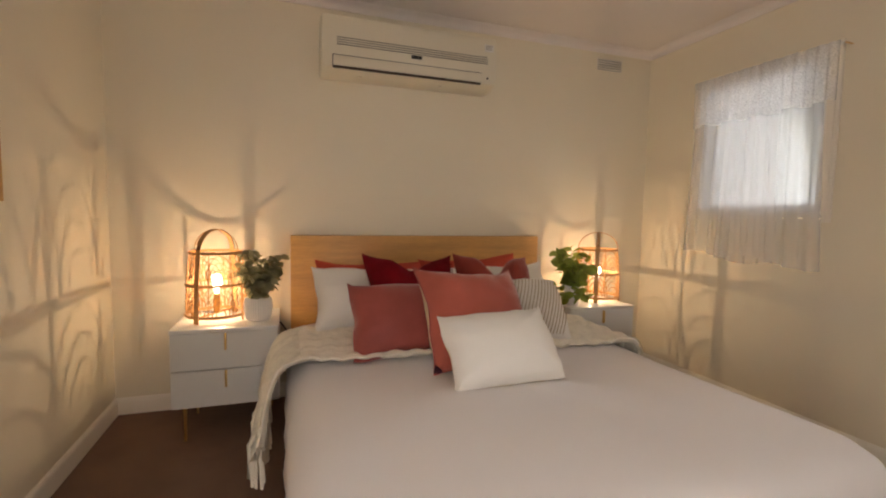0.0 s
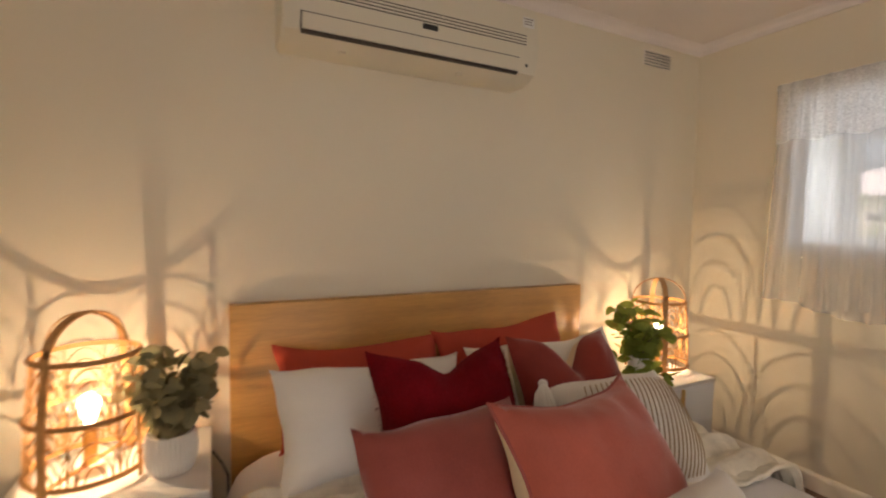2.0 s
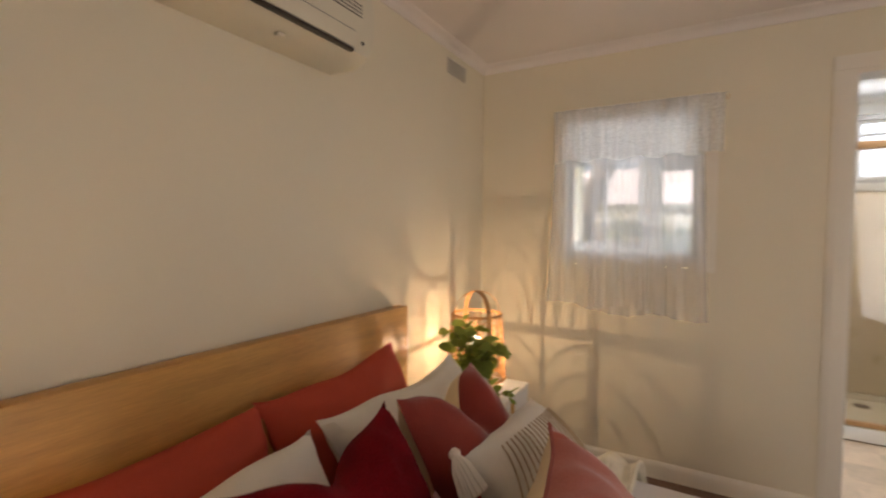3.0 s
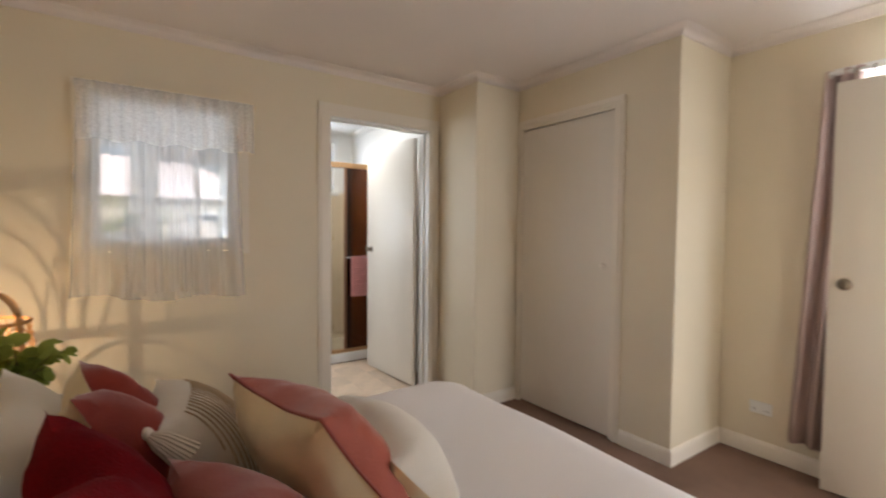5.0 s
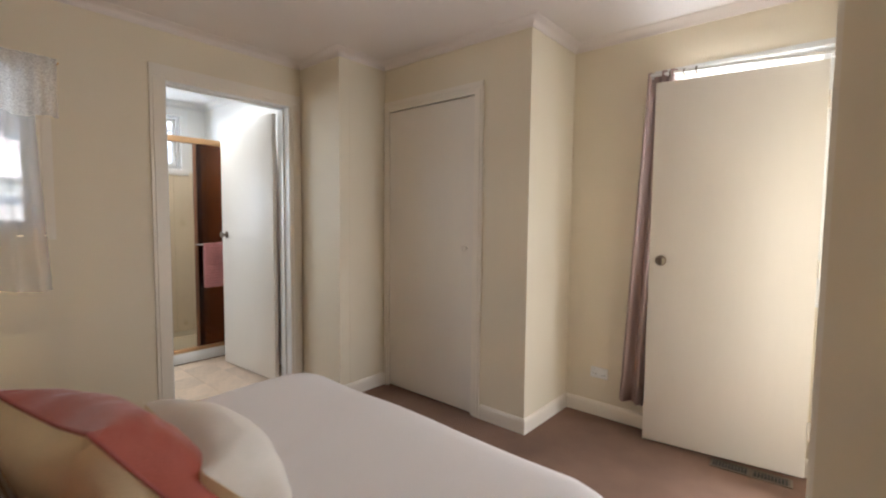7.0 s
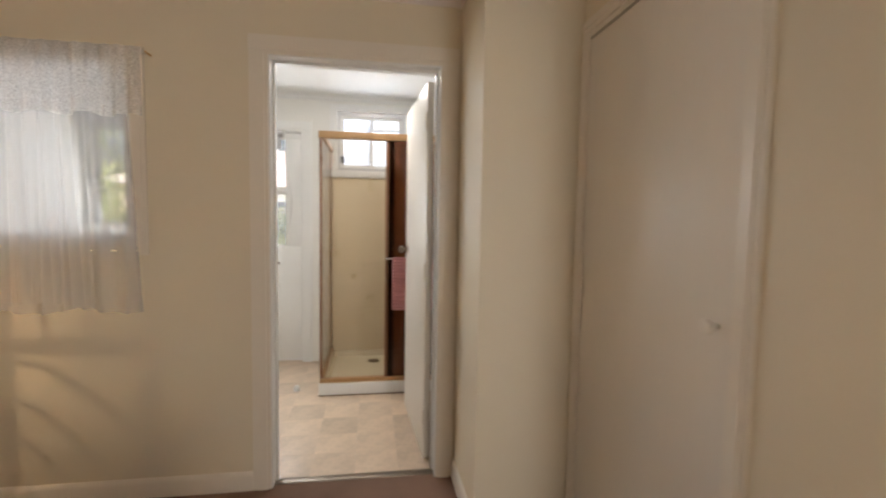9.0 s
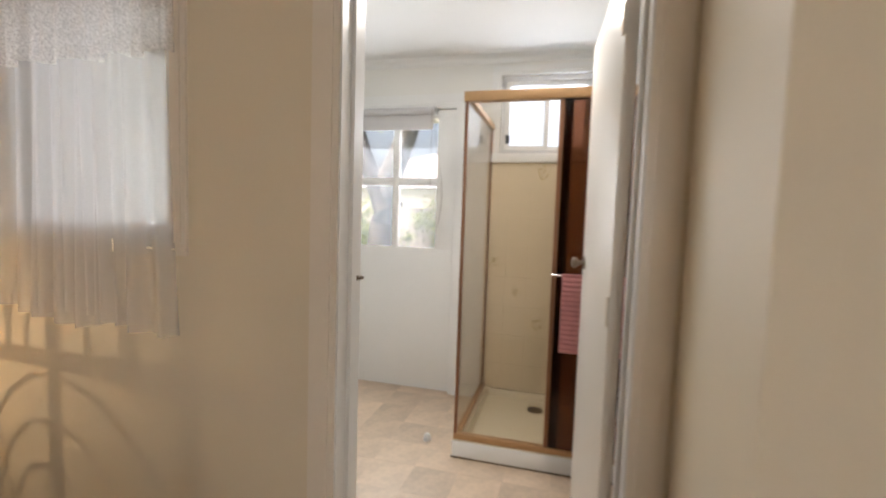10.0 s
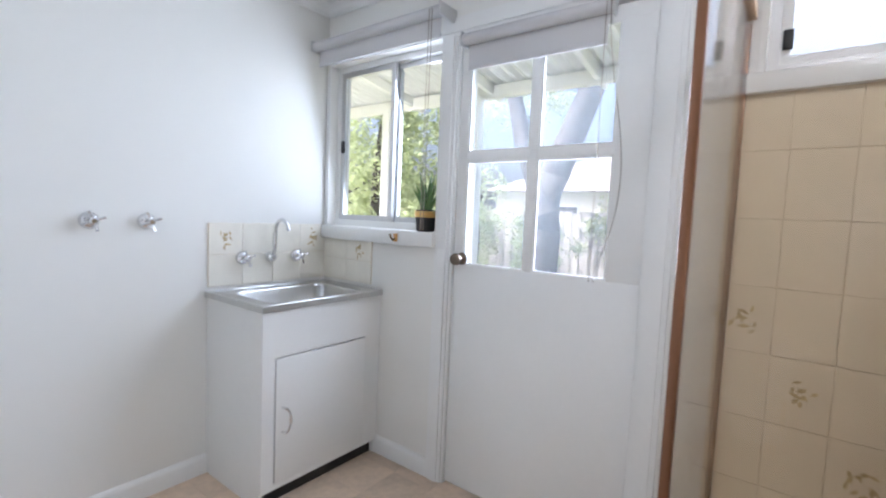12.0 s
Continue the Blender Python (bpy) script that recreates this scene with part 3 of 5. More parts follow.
def loft(rings, close_top=True, close_bottom=False):
    bm = bmesh.new()
    R = [[bm.verts.new(p) for p in r] for r in rings]
    for A, B in zip(R, R[1:]):
        for j in range(len(A)):
            bm.faces.new((A[j], A[(j + 1) % len(A)], B[(j + 1) % len(A)], B[j]))
    if close_top:
        bm.faces.new(R[-1])
    if close_bottom:
        bm.faces.new(R[0][::-1])
    return bm


bed = thing("bed", "queen bed with oak headboard and smooth white cover", "bed", pose(0.82, -1.1, 0))
BX, BY = 0.82, -1.1
part("headboard", rbox(-0.82, YN - BY - 0.07, 0.0, 0.855, YN - BY - 0.012, 1.01, 0.003), OAK, bed, "plain oak veneer headboard panel")
part("side_rail", rbox(-0.80, -1.0, 0.16, -0.77, 1.079, 0.36, 0.003), OAK, bed)
part("side_rail", rbox(0.77, -1.0, 0.16, 0.80, 1.079, 0.36, 0.003), OAK, bed)
part("foot_rail", rbox(-0.80, -1.03, 0.16, 0.80, -1.0, 0.36, 0.003), OAK, bed)
for x in (-0.76, 0.76):
    for y in (-0.97, 0.95):
        part("leg", rbox(x - 0.03, y - 0.03, 0, x + 0.03, y + 0.03, 0.2, 0.003), OAK, bed)
part("mattress", rbox(-0.77, -0.98, 0.30, 0.77, 1.02, 0.46, 0.05, 4), LINEN, bed, "white quilted mattress")
rings = []
for out, z in ((0.0, 0.10), (0.008, 0.16), (0.0, 0.26), (0.004, 0.36), (0.0, 0.42), (-0.02, 0.465), (-0.05, 0.493), (-0.09, 0.508), (-0.14, 0.515), (-0.25, 0.519), (-0.4, 0.521), (-0.6, 0.521), (-0.78, 0.521)):
    base = rounded_ring(-0.838, -1.045, 0.85, 1.0, 0.15, 8)
    ring = []
    for px, py in base:
        ky = max(0.02, 1 + out / 1.02)
        kx = max(0.02, 1 + out / 0.833)
        w = noise.noise((px * 2.2, py * 2.2, z * 3)) * 0.012
        hang = (0.012 * math.sin(py * 21 + px * 17)) * max(0, (0.42 - z) / 0.3)
        ring.append((-0.017 + (px + 0.017) * kx + hang, -0.0175 + (py + 0.0175) * ky + hang, z + (w if z > 0.4 else 0)))
    rings.append(ring)
part("duvet", loft(rings), LINEN, bed, "smooth white bed cover with rounded corners")


def cushion_mesh(w, h, t, ears=0.10, chop=0.0, wrinkle=0.007, seed=0, n=26):
    """A soft cushion standing on its lower edge at z = 0, facing -y."""
    bm = bmesh.new()
    grid = {}
    for side in (-1, 1):
        for i in range(n + 1):
            for j in range(n + 1):
                if side == 1 and (i in (0, n) or j in (0, n)):
                    grid[1, i, j] = grid[-1, i, j]
                    continue
                u, v = 2 * i / n - 1, 2 * j / n - 1
                x = u * (1 - ears * (1 - abs(v) ** 1.7) * abs(u) ** 3)
                z = v * (1 - ears * (1 - abs(u) ** 1.7) * abs(v) ** 3)
                p = max(0.0, (1 - u ** 2)) ** 0.5 * max(0.0, (1 - v ** 2)) ** 0.5
                p = p ** 0.95
                c = chop * math.exp(-(u / 0.32) ** 2) * (0.5 + 0.5 * v) ** 2.2
                th = t / 2 * p * (1 - 0.45 * c / max(chop, 1e-6) * (chop > 0) * (0.5 + 0.5 * v))
                px, pz = x * w / 2, z * h / 2 - c
                q = abs(u * v)
                k = noise.noise((px * 9 + seed * 7, pz * 9, side * 3)) + 0.5 * noise.noise((px * 24 + seed, pz * 24, side)) + 1.1 * q * math.sin(14 * math.atan2(abs(v) + 0.02, abs(u) + 0.02) + seed + 3 * noise.noise((u * 2, v * 2, seed)))
                px += 0.016 * noise.noise((v * 1.7, seed * 3.1, 0.5)) * abs(u) ** 4
                pz += 0.016 * noise.noise((u * 1.7, seed * 2.3, 1.5)) * abs(v) ** 4 + 0.012 * (abs(u) ** 6) * (v > 0) * abs(v) ** 6
                grid[side, i, j] = bm.verts.new((px, side * (th + wrinkle * k * min(1, p * 2)), pz + h / 2))
    for side in (-1, 1):
        for i in range(n):
            for j in range(n):
                f = [grid[side, i, j], grid[side, i + 1, j], grid[side, i + 1, j + 1], grid[side, i, j + 1]]
                bm.faces.new(f if side < 0 else f[::-1])
    edge = [grid[-1, i, 0].co.copy() for i in range(n)] + [grid[-1, n, j].co.copy() for j in range(n)] + [grid[-1, n - i, n].co.copy() for i in range(n)] + [grid[-1, 0, n - j].co.copy() for j in range(n)]
    return bm, edge


def cushion(name, label, material, at, w, h, t, piping=None, back=None, group="", **more):
    """at: x, y, z of the lower edge's middle, lean back in degrees, turn in degrees, roll in degrees."""
    x, y, z, lean, turn, roll = at
    bm, edge = cushion_mesh(w, h, t, **more)
    c = thing(name, label, "cushion" if name != "pillow" else "pillow", pose(x, y, z, 0, 0, turn) @ pose(0, 0, 0, -lean, roll, 0), group)
    if back is not None:
        rear = bm.copy()
        for mesh, first in ((rear, True), (bm, False)):
            mesh.faces.ensure_lookup_table()
            half = len(mesh.faces) // 2
            bmesh.ops.delete(mesh, geom=list(mesh.faces[:half] if first else mesh.faces[half:]), context="FACES")
        part("back_panel", rear, back, c, "plain cream cotton back panel")
    part("cover", bm, material, c)
    if piping is not None:
        part("piping", tube(bmesh.new(), edge, 0.0045, 6, True, up=Vector((0, 1, 0))), piping, c, "corded edge piping")
    return c


Z0 = 0.523
PB = "pillows against the headboard"
cushion("pillow", "coral red cotton pillow leaning on the oak headboard", REDCOT, (0.46, -0.255, Z0, 26, 0, 0), 0.66, 0.365, 0.20, group=PB, seed=1)
cushion("pillow", "coral red cotton pillow beside another at the headboard", REDCOT, (1.12, -0.255, Z0, 24, 0, -2), 0.68, 0.385, 0.20, group=PB, seed=2)
cushion("pillow", "white cotton pillow standing before a red pillow", WHITEC, (0.44, -0.505, Z0, 29, 3, 2), 0.68, 0.365, 0.27, group=PB, seed=3)
cushion("pillow", "white cotton pillow propped before the red pillow", WHITEC, (1.17, -0.505, Z0, 29, -3, -2), 0.70, 0.37, 0.27, group=PB, seed=4)
CU = "scatter cushions on the bed"
fur = cushion("cushion", "deep burgundy faux fur cushion with pinched top", FUR, (0.595, -0.735, Z0, 25, 6, 2), 0.50, 0.45, 0.23, group=CU, chop=0.06, ears=0.12, seed=5, wrinkle=0.010)
cushion("cushion", "terracotta velvet cushion with a deep chopped top", TERRA, (1.06, -0.745, Z0, 26, 3, 2), 0.46, 0.445, 0.25, group=CU, chop=0.12, ears=0.08, seed=6, back=CREAMC)
cushion("cushion", "rectangular dusty rose velvet cushion lying against others", ROSE, (0.49, -0.97, Z0, 36, 6, 3), 0.50, 0.36, 0.25, group=CU, ears=0.08, seed=7)
kn = cushion("cushion", "white cotton cushion with cream stitched stripes and tassel", WHITEC, (1.10, -0.955, Z0, 42, -6, 0), 0.48, 0.38, 0.26, group=CU, ears=0.08, seed=8)
crl = cushion("cushion", "coral velvet cushion with corded edge, cream behind", CORAL, (0.765, -1.205, Z0, 35, 9, 4), 0.51, 0.455, 0.26, group=CU, ears=0.11, seed=9, piping=MAROON, back=CREAMC, wrinkle=0.009)
cushion("cushion", "rectangular white cotton cushion in front of others", WHITEC, (0.775, -1.39, Z0, 41, -2, -3), 0.455, 0.305, 0.25, group=CU, ears=0.06, seed=10, back=CREAMC)
for k in range(24):
    # stitched stripes slanting over the face
    pts = []
    for q in np.linspace(0, 1, 12):
        x, z = -0.27 + k * 0.0185 + 0.13 * q, 0.03 + 0.30 * q
        if abs(x) < 0.205 and z < 0.36:
            pts.append((x, -0.132 * math.sqrt(max(0.0, 1 - (x / 0.24) ** 2)) ** 0.95 * math.sqrt(max(0.02, 1 - ((z - 0.19) / 0.19) ** 2)) ** 0.95 - 0.003, z))
    if len(pts) > 2:
        part("rib", tube(bmesh.new(), pts, 0.0022, 6), RIBC, kn, "raised stitched cream cord")
tas = bmesh.new()
for k in range(44):
    a = k * 2.4
    r = 0.024 * math.sqrt(k / 44)
    tube(tas, [(-0.235, -0.012, 0.385), (-0.26 + r * math.cos(a), -0.03 + r * math.sin(a), 0.345), (-0.285 + 1.5 * r * math.cos(a), -0.045 + 1.5 * r * math.sin(a), 0.28)], 0.004, 5)
bmesh.ops.create_icosphere(tas, subdivisions=2, radius=0.017, matrix=Matrix.Translation((-0.238, -0.014, 0.378)))
part("tassel", tas, WHITEC, kn, "white cotton corner tassel")
knot = bmesh.new()
for k in range(18):
    a, r = k * 2.4, 0.011 * math.sqrt(k / 18)
    tube(knot, [(-0.245, -0.012, 0.03), (-0.252 + r * math.cos(a), -0.03 + r * math.sin(a), 0.012), (-0.256 + 1.5 * r * math.cos(a), -0.045 + 1.5 * r * math.sin(a), -0.004)], 0.0035, 5)
part("tassel", knot, PLUM, crl, "dark plum corner tassel")
hair = bmesh.new()
rs = random.Random(4)
for k in range(6500):
    u, v, s = rs.uniform(-1, 1), rs.uniform(-1, 1), -1 if rs.random() < 0.75 else 1
    c = 0.07 * math.exp(-(u / 0.32) ** 2) * (0.5 + 0.5 * v) ** 2.2
    p = (max(0, 1 - u * u) * max(0, 1 - v * v)) ** 0.475
    b = Vector((u * 0.25 * (1 - 0.09 * (1 - abs(v) ** 1.7) * abs(u) ** 3), s * 0.095 * p, v * 0.21 * (1 - 0.09 * (1 - abs(u) ** 1.7) * abs(v) ** 3) - c + 0.21))
    d = Vector((u * 0.8 + rs.gauss(0, 0.5), s * (0.35 + 0.8 * p), v * 0.8 + rs.gauss(0, 0.5) - 0.3)).normalized() * rs.uniform(0.006, 0.012)
    sdir = d.cross(Vector((rs.gauss(0, 1), rs.gauss(0, 1), rs.gauss(0, 1)))).normalized() * 0.0016
    hair.faces.new([hair.verts.new(b - sdir), hair.verts.new(b + sdir), hair.verts.new(b + d)])
tagged(part("fur", hair, FUR, fur, "short burgundy fur", smooth=False), kind="stuff")


# knitted throw across the bed
def throw_fn(u, v):
    s = -0.25 + u * 2.13                 # way across the bed
    y = -0.52 - 0.50 * v
    if s < 0:
        d = -s
        a = min(d, 0.10) / 0.10 * math.pi / 2
        x, z = 0.03 - 0.085 * math.sin(a), 0.548 - 0.085 * (1 - math.cos(a)) - max(0, d - 0.10) * 0.86
        y -= 0.75 * min(0.5, d) * (0.25 + v) + 0.02
        x -= 0.16 * max(0, d - 0.03) + 0.018 * min(1, d * 8) + 0.014 * math.sin(v * 19) * min(1, d * 4)
    elif s > 1.6:
        d = s - 1.6
        a = min(d, 0.10) / 0.10 * math.pi / 2
        x, z = 1.59 + 0.085 * math.sin(a), 0.540 - 0.085 * (1 - math.cos(a)) - max(0, d - 0.10) * 0.8
        y -= 0.25 * d
        x += 0.015 * math.sin(v * 17) * min(1, d * 4)
    else:
        x, z = 0.03 + s * 0.975, 0.540
    z += 0.016 * math.sin(v * 26 + 2 * math.sin(u * 7)) + 0.008 * noise.noise((x * 7, y * 9, 0.3)) + 0.004 * math.sin(u * 150)
    if 0 <= s <= 1.6:
        z += 0.006 * abs(math.sin(v * 44 + 1.5 * math.sin(u * 9)))
    else:
        x += (0.009 if s > 1 else -0.009) * abs(math.sin(v * 44 + 1.5 * math.sin(u * 9)))
    return Vector((x, y + 0.02 * math.sin(u * 13), z))


thr = thing("throw_blanket", "chunky cream knitted throw draped across the bed", "blanket", pose(0, 0, 0))
tb = part("knit", sheet(throw_fn, 170, 140), THROW, thr, "chunky cream knit panel")
sm = tb.modifiers.new("thick", "SOLIDIFY")
sm.thickness, sm.offset = 0.012, 1
fr = bmesh.new()
for k in range(46):
    p = throw_fn(0.0, k / 45)
    q = rs.uniform(-0.02, 0.02)
    tube(fr, [p + Vector((0, 0, 0.01)), p + Vector((-0.01 + q, q, -0.03)), p + Vector((-0.005 + 1.4 * q, 1.5 * q, -0.11 - rs.uniform(0, 0.04)))], [0.009, 0.009, 0.006], 6)
tagged(part("fringe", fr, THROW, thr, "twisted wool fringe"), kind="stuff")
fl = bmesh.new()
for k in range(40):
    v = k / 39
    p = throw_fn(1.0, v)
    q = rs.uniform(-0.03, 0.03)
    tube(fl, [p + Vector((0, 0, 0.012)), p + Vector((0.01, q, -0.03)), p + Vector((0.012, 1.4 * q, -0.09))], [0.007, 0.006, 0.004], 6)
tagged(part("fringe", fl, THROW, thr, "twisted wool fringe"), kind="stuff")


def nightstand(x0, y0):
    """A two-drawer cabinet on thin brass legs; x0, y0 is its front left corner."""
    n = thing("nightstand", "white two-drawer nightstand with brass handles beside bed", "nightstand", pose(x0, y0, 0), "nightstands beside the bed")
    w, d, z0, z1 = 0.49, 0.44, 0.185, 0.575
    bm = bmesh.new()
    box(bm, 0, 0.02, z0, 0.016, d, z1 - 0.018), box(bm, w - 0.016, 0.02, z0, w, d, z1 - 0.018), box(bm, 0.016, 0.02, z0, w - 0.016, d, z0 + 0.016), box(bm, 0.016, d - 0.012, z0 + 0.016, w - 0.016, d, z1 - 0.018)
    part("body", bm, LACQ, n, smooth=False)
    part("top", rbox(-0.001, 0, z1 - 0.018, w + 0.001, d, z1, 0.002), LACQ, n, "white lacquered top board")
    h = (z1 - 0.018 - z0) / 2
    for k in range(2):
        za, zb = z0 + k * h + 0.002, z0 + (k + 1) * h - 0.003
        bm = bmesh.new()
        prof = [(w - 0.001, 0.02), (0.001, 0.02)] + [(0.001 + j * (w - 0.002) / 120, 0.006 if j % 2 == 0 else 0.002) for j in range(121)]
        lo, hi = [bm.verts.new((x, y, za)) for x, y in prof], [bm.verts.new((x, y, zb)) for x, y in prof]
        for j in range(len(prof)):
            q = (j + 1) % len(prof)
            bm.faces.new((lo[j], lo[q], hi[q], hi[j]))
        bm.faces.new(lo[::-1]), bm.faces.new(hi)
        dr = part("drawer", bm, LACQ, n, "white drawer front with fine vertical flutes", smooth=False)
        part("handle", rbox(w / 2 - 0.005, -0.012, zb - 0.085, w / 2 + 0.005, 0.004, zb - 0.002, 0.0015), BRASS, dr, "slim upright brass handle")
    for x in (0.05, w - 0.05):
        for y in (0.06, d - 0.05):
            part("leg", tube(bmesh.new(), [(x, y, 0), (x, y, z0)], [0.006, 0.010], 10), BRASS, n, "slim brass leg")
    return n


nightstand(-0.552, -0.445)
nightstand(1.683, -0.445)


def lantern(x, y, z, turn):
    """A rattan cage lamp: hoops, uprights, woven fan arcs and a bare bulb."""
    n = thing("lantern_lamp", "rattan cage lantern lamp, lit, on a nightstand", "lamp", pose(x, y, z, 0, 0, turn), "lantern lamps")
    R = lambda h: 0.148 - 0.022 * max(0, (h - 0.03) / 0.33) ** 2
    ring = lambda h, r: [(r * math.cos(a), r * math.sin(a), h) for a in np.linspace(0, 2 * math.pi, 41)[:-1]]
    for h in (0.03, 0.19, 0.355):
        part("hoop", tube(bmesh.new(), ring(h, R(h)), 0, 4, True, flat=(0.006, 0.014)), RATTAN, n, "bent rattan hoop")
        part("hoop", tube(bmesh.new(), ring(h, R(h) + 0.006), 0.003, 5, True), RATTAN, n, "bent rattan hoop")
    pts = [(-R(0.03) - 0.008, 0, 0), (-R(0.19) - 0.008, 0, 0.19), (-R(0.355) - 0.006, 0, 0.36)]
    pts += [(-(R(0.355) + 0.006) * math.cos(a), 0, 0.36 + 0.115 * math.sin(a)) for a in np.linspace(0.15, math.pi - 0.15, 17)]
    pts += [(-p[0], 0, p[2]) for p in pts[2::-1]]
    part("carrying_arch", tube(bmesh.new(), pts, 0, 4, flat=(0.024, 0.006), up=Vector((0, 0, 1))), RATTAN, n, "broad bent rattan carrying band")
    wire = [(0, -(R(0.355) + 0.004) * math.cos(a), 0.36 + 0.115 * math.sin(a)) for a in np.linspace(0, math.pi, 19)]
    part("wire_arch", tube(bmesh.new(), wire, 0.0032, 6, up=Vector((1, 0, 0))), RATTAN, n, "thin cane arch across the top")
    for s in (-1, 1):
        part("foot", tube(bmesh.new(), [(0, s * (R(0) + 0.004), 0), (0, s * (R(0.19) + 0.004), 0.19), (0, s * (R(0.355) + 0.003), 0.36)], 0.0055, 8), RATTAN, n, "rattan upright")
    for k in range(8):
        a = radians(45 * k + 22.5)
        part("upright", tube(bmesh.new(), [(R(h) * math.cos(a), R(h) * math.sin(a), h) for h in (0.03, 0.19, 0.355)], 0.0028, 6), RATTAN, n)
    for k in range(8):
        for h0, hh in ((0.034, 0.15), (0.196, 0.152)):
            for q in (0.3, 0.53, 0.76, 1.0):
                half = radians(22.5) * q * 1.3
                p = []
                for t in np.linspace(0, math.pi, 13):
                    ang, h = radians(45 * k) + half * math.cos(t), h0 + hh * q * math.sin(t) * 0.97
                    p.append((R(h) * math.cos(ang), R(h) * math.sin(ang), h))
                part("cane_arc", tube(bmesh.new(), p, 0.0023, 5), RATTAN, n)
    part("crossbar", rod((-R(0.03), 0, 0.03), (R(0.03), 0, 0.03), 0.006), RATTAN, n)
    part("socket", lathe([(0.018, 0.03), (0.018, 0.10), (0.015, 0.125), (0.013, 0.135)], 16), BRASS, n, "turned bulb holder")
    part("bulb", lathe([(0.010, 0.135), (0.012, 0.15), (0.0245, 0.19), (0.027, 0.207), (0.024, 0.224), (0.012, 0.236), (0.002, 0.239)], 20), BULB, n, "clear glowing glass bulb").visible_shadow = False
    return n


for (x, y, z), turn in zip(LAMPS, (60, 52)):
    lantern(x, y, z, turn)


def leaf_mesh(length, width, curl, material, round_=False):
    bm = bmesh.new()
    rows = []
    for i in range(6):
        t = i / 5
        w = width / 2 * (math.sin(math.pi * (0.06 + 0.9 * t)) ** (0.6 if round_ else 1.0))
        z = -curl * t * t
        rows.append([bm.verts.new((-w, t * length, z + 0.15 * w)), bm.verts.new((0, t * length, z)), bm.verts.new((w, t * length, z + 0.15 * w))])
    for A, B in zip(rows, rows[1:]):
        bm.faces.new((A[0], A[1], B[1], B[0])), bm.faces.new((A[1], A[2], B[2], B[1]))
    return mesh_of("leaf", bm, material)


def potted(name, label, at, leaf_material, stems, spread, height, leaves, size, seed, pot, trailing=False):
    """A pot with wandering stems that carry many separate leaves."""
    r = random.Random(seed)
    n = thing(name, label, "plant", at)
    pot(n)
    kinds = [leaf_mesh(size * k, size * 0.85 * k, size * 0.25, leaf_material, True) for k in (0.75, 1.0, 1.2)]
    z0 = 0.10
    st = bmesh.new()
    for s in range(stems):
        a = 2 * math.pi * s / stems + r.uniform(-0.3, 0.3)
        out, up = spread * r.uniform(0.35, 1.0), height * r.uniform(0.55, 1.0)
        if trailing and s % 4 == 3:
            out, up = spread * 1.25, height * r.uniform(-0.2, 0.3)
        pts = [Vector((out * t ** 1.4 * math.cos(a), out * t ** 1.4 * math.sin(a), z0 + up * (t - 0.25 * t * t * (out / spread)))) for t in np.linspace(0, 1, 8)]
        tube(st, pts, [0.0028 - 0.0018 * t for t in np.linspace(0, 1, 8)], 5)
        for k in range(leaves):
            t = 0.22 + 0.78 * k / (leaves - 1)
            i = min(6, int(t * 7))
            p = pts[i].lerp(pts[i + 1], t * 7 - i)
            ob = new("leaf", kinds[r.randrange(3)])
            ob.parent = n
            ob.matrix_basis = Matrix.Translation(p) @ Euler((r.uniform(-1.0, 1.2), r.uniform(-0.9, 0.9), a - 1.57 + (1 if k % 2 else -1) * r.uniform(0.4, 1.7))).to_matrix().to_4x4()
    part("stems", st, STEM, n)
    return n


def ribbed_pot(n):
    bm = bmesh.new()
    prof = [(0.050, 0.0), (0.058, 0.006), (0.067, 0.03), (0.070, 0.07), (0.067, 0.105), (0.061, 0.118), (0.054, 0.118), (0.050, 0.09)]
    rows = []
    for rr, z in prof:
        rows.append([bm.verts.new(((rr + 0.0022 * math.cos(36 * a)) * math.cos(a), (rr + 0.0022 * math.cos(36 * a)) * math.sin(a), z)) for a in np.linspace(0, 2 * math.pi, 181)[:-1]])
    for A, B in zip(rows, rows[1:]):
        for j in range(180):
            bm.faces.new((A[j], A[(j + 1) % 180], B[(j + 1) % 180], B[j]))
    bm.faces.new(rows[0][::-1])
    part("pot", bm, CERAM, n, "white ribbed ceramic pot")
    part("soil", lathe([(0.0505, 0.088), (0.0505, 0.094)], 20), STEM, n)


def glass_pot(n):
    part("pot", lathe([(0.042, 0), (0.046, 0.01), (0.05, 0.1), (0.052, 0.13), (0.048, 0.13), (0.045, 0.09)], 28), CERAM, n, "small round white pot")


potted("potted_eucalyptus", "grey-green eucalyptus in a ribbed white pot on nightstand", pose(-0.165, -0.28, 0.575), GUM, 26, 0.14, 0.30, 13, 0.049, 3, ribbed_pot)
potted("potted_ivy", "green leafy plant in a pot on the nightstand", pose(1.755, -0.335, 0.575), GREEN, 19, 0.14, 0.33, 11, 0.056, 8, glass_pot, True)
cord = tube(bmesh.new(), [(-0.06, -0.05, 0.50), (-0.03, -0.07, 0.46), (-0.01, -0.05, 0.40), (-0.01, -0.01, 0.25), (-0.01, 0.0, 0.02), (-0.1, 0.01, 0.008)], 0.004, 6)
solid("lamp_cord", cord, BLACK, "thin black lamp cord hanging behind the nightstand", "cable")

# split system air conditioner
ac = thing("air_conditioner", "aged white wall-mounted split air conditioner near the ceiling", "air conditioner", pose(0.71, YN, 1.955))
W2, AZ = 0.54, 0.32
prof = [(0.0, 0.0), (-0.09, 0.0), (-0.15, 0.008), (-0.188, 0.03), (-0.200, 0.10), (-0.203, 0.18), (-0.198, 0.29), (-0.185, 0.312), (-0.16, 0.32), (0.0, 0.32)]
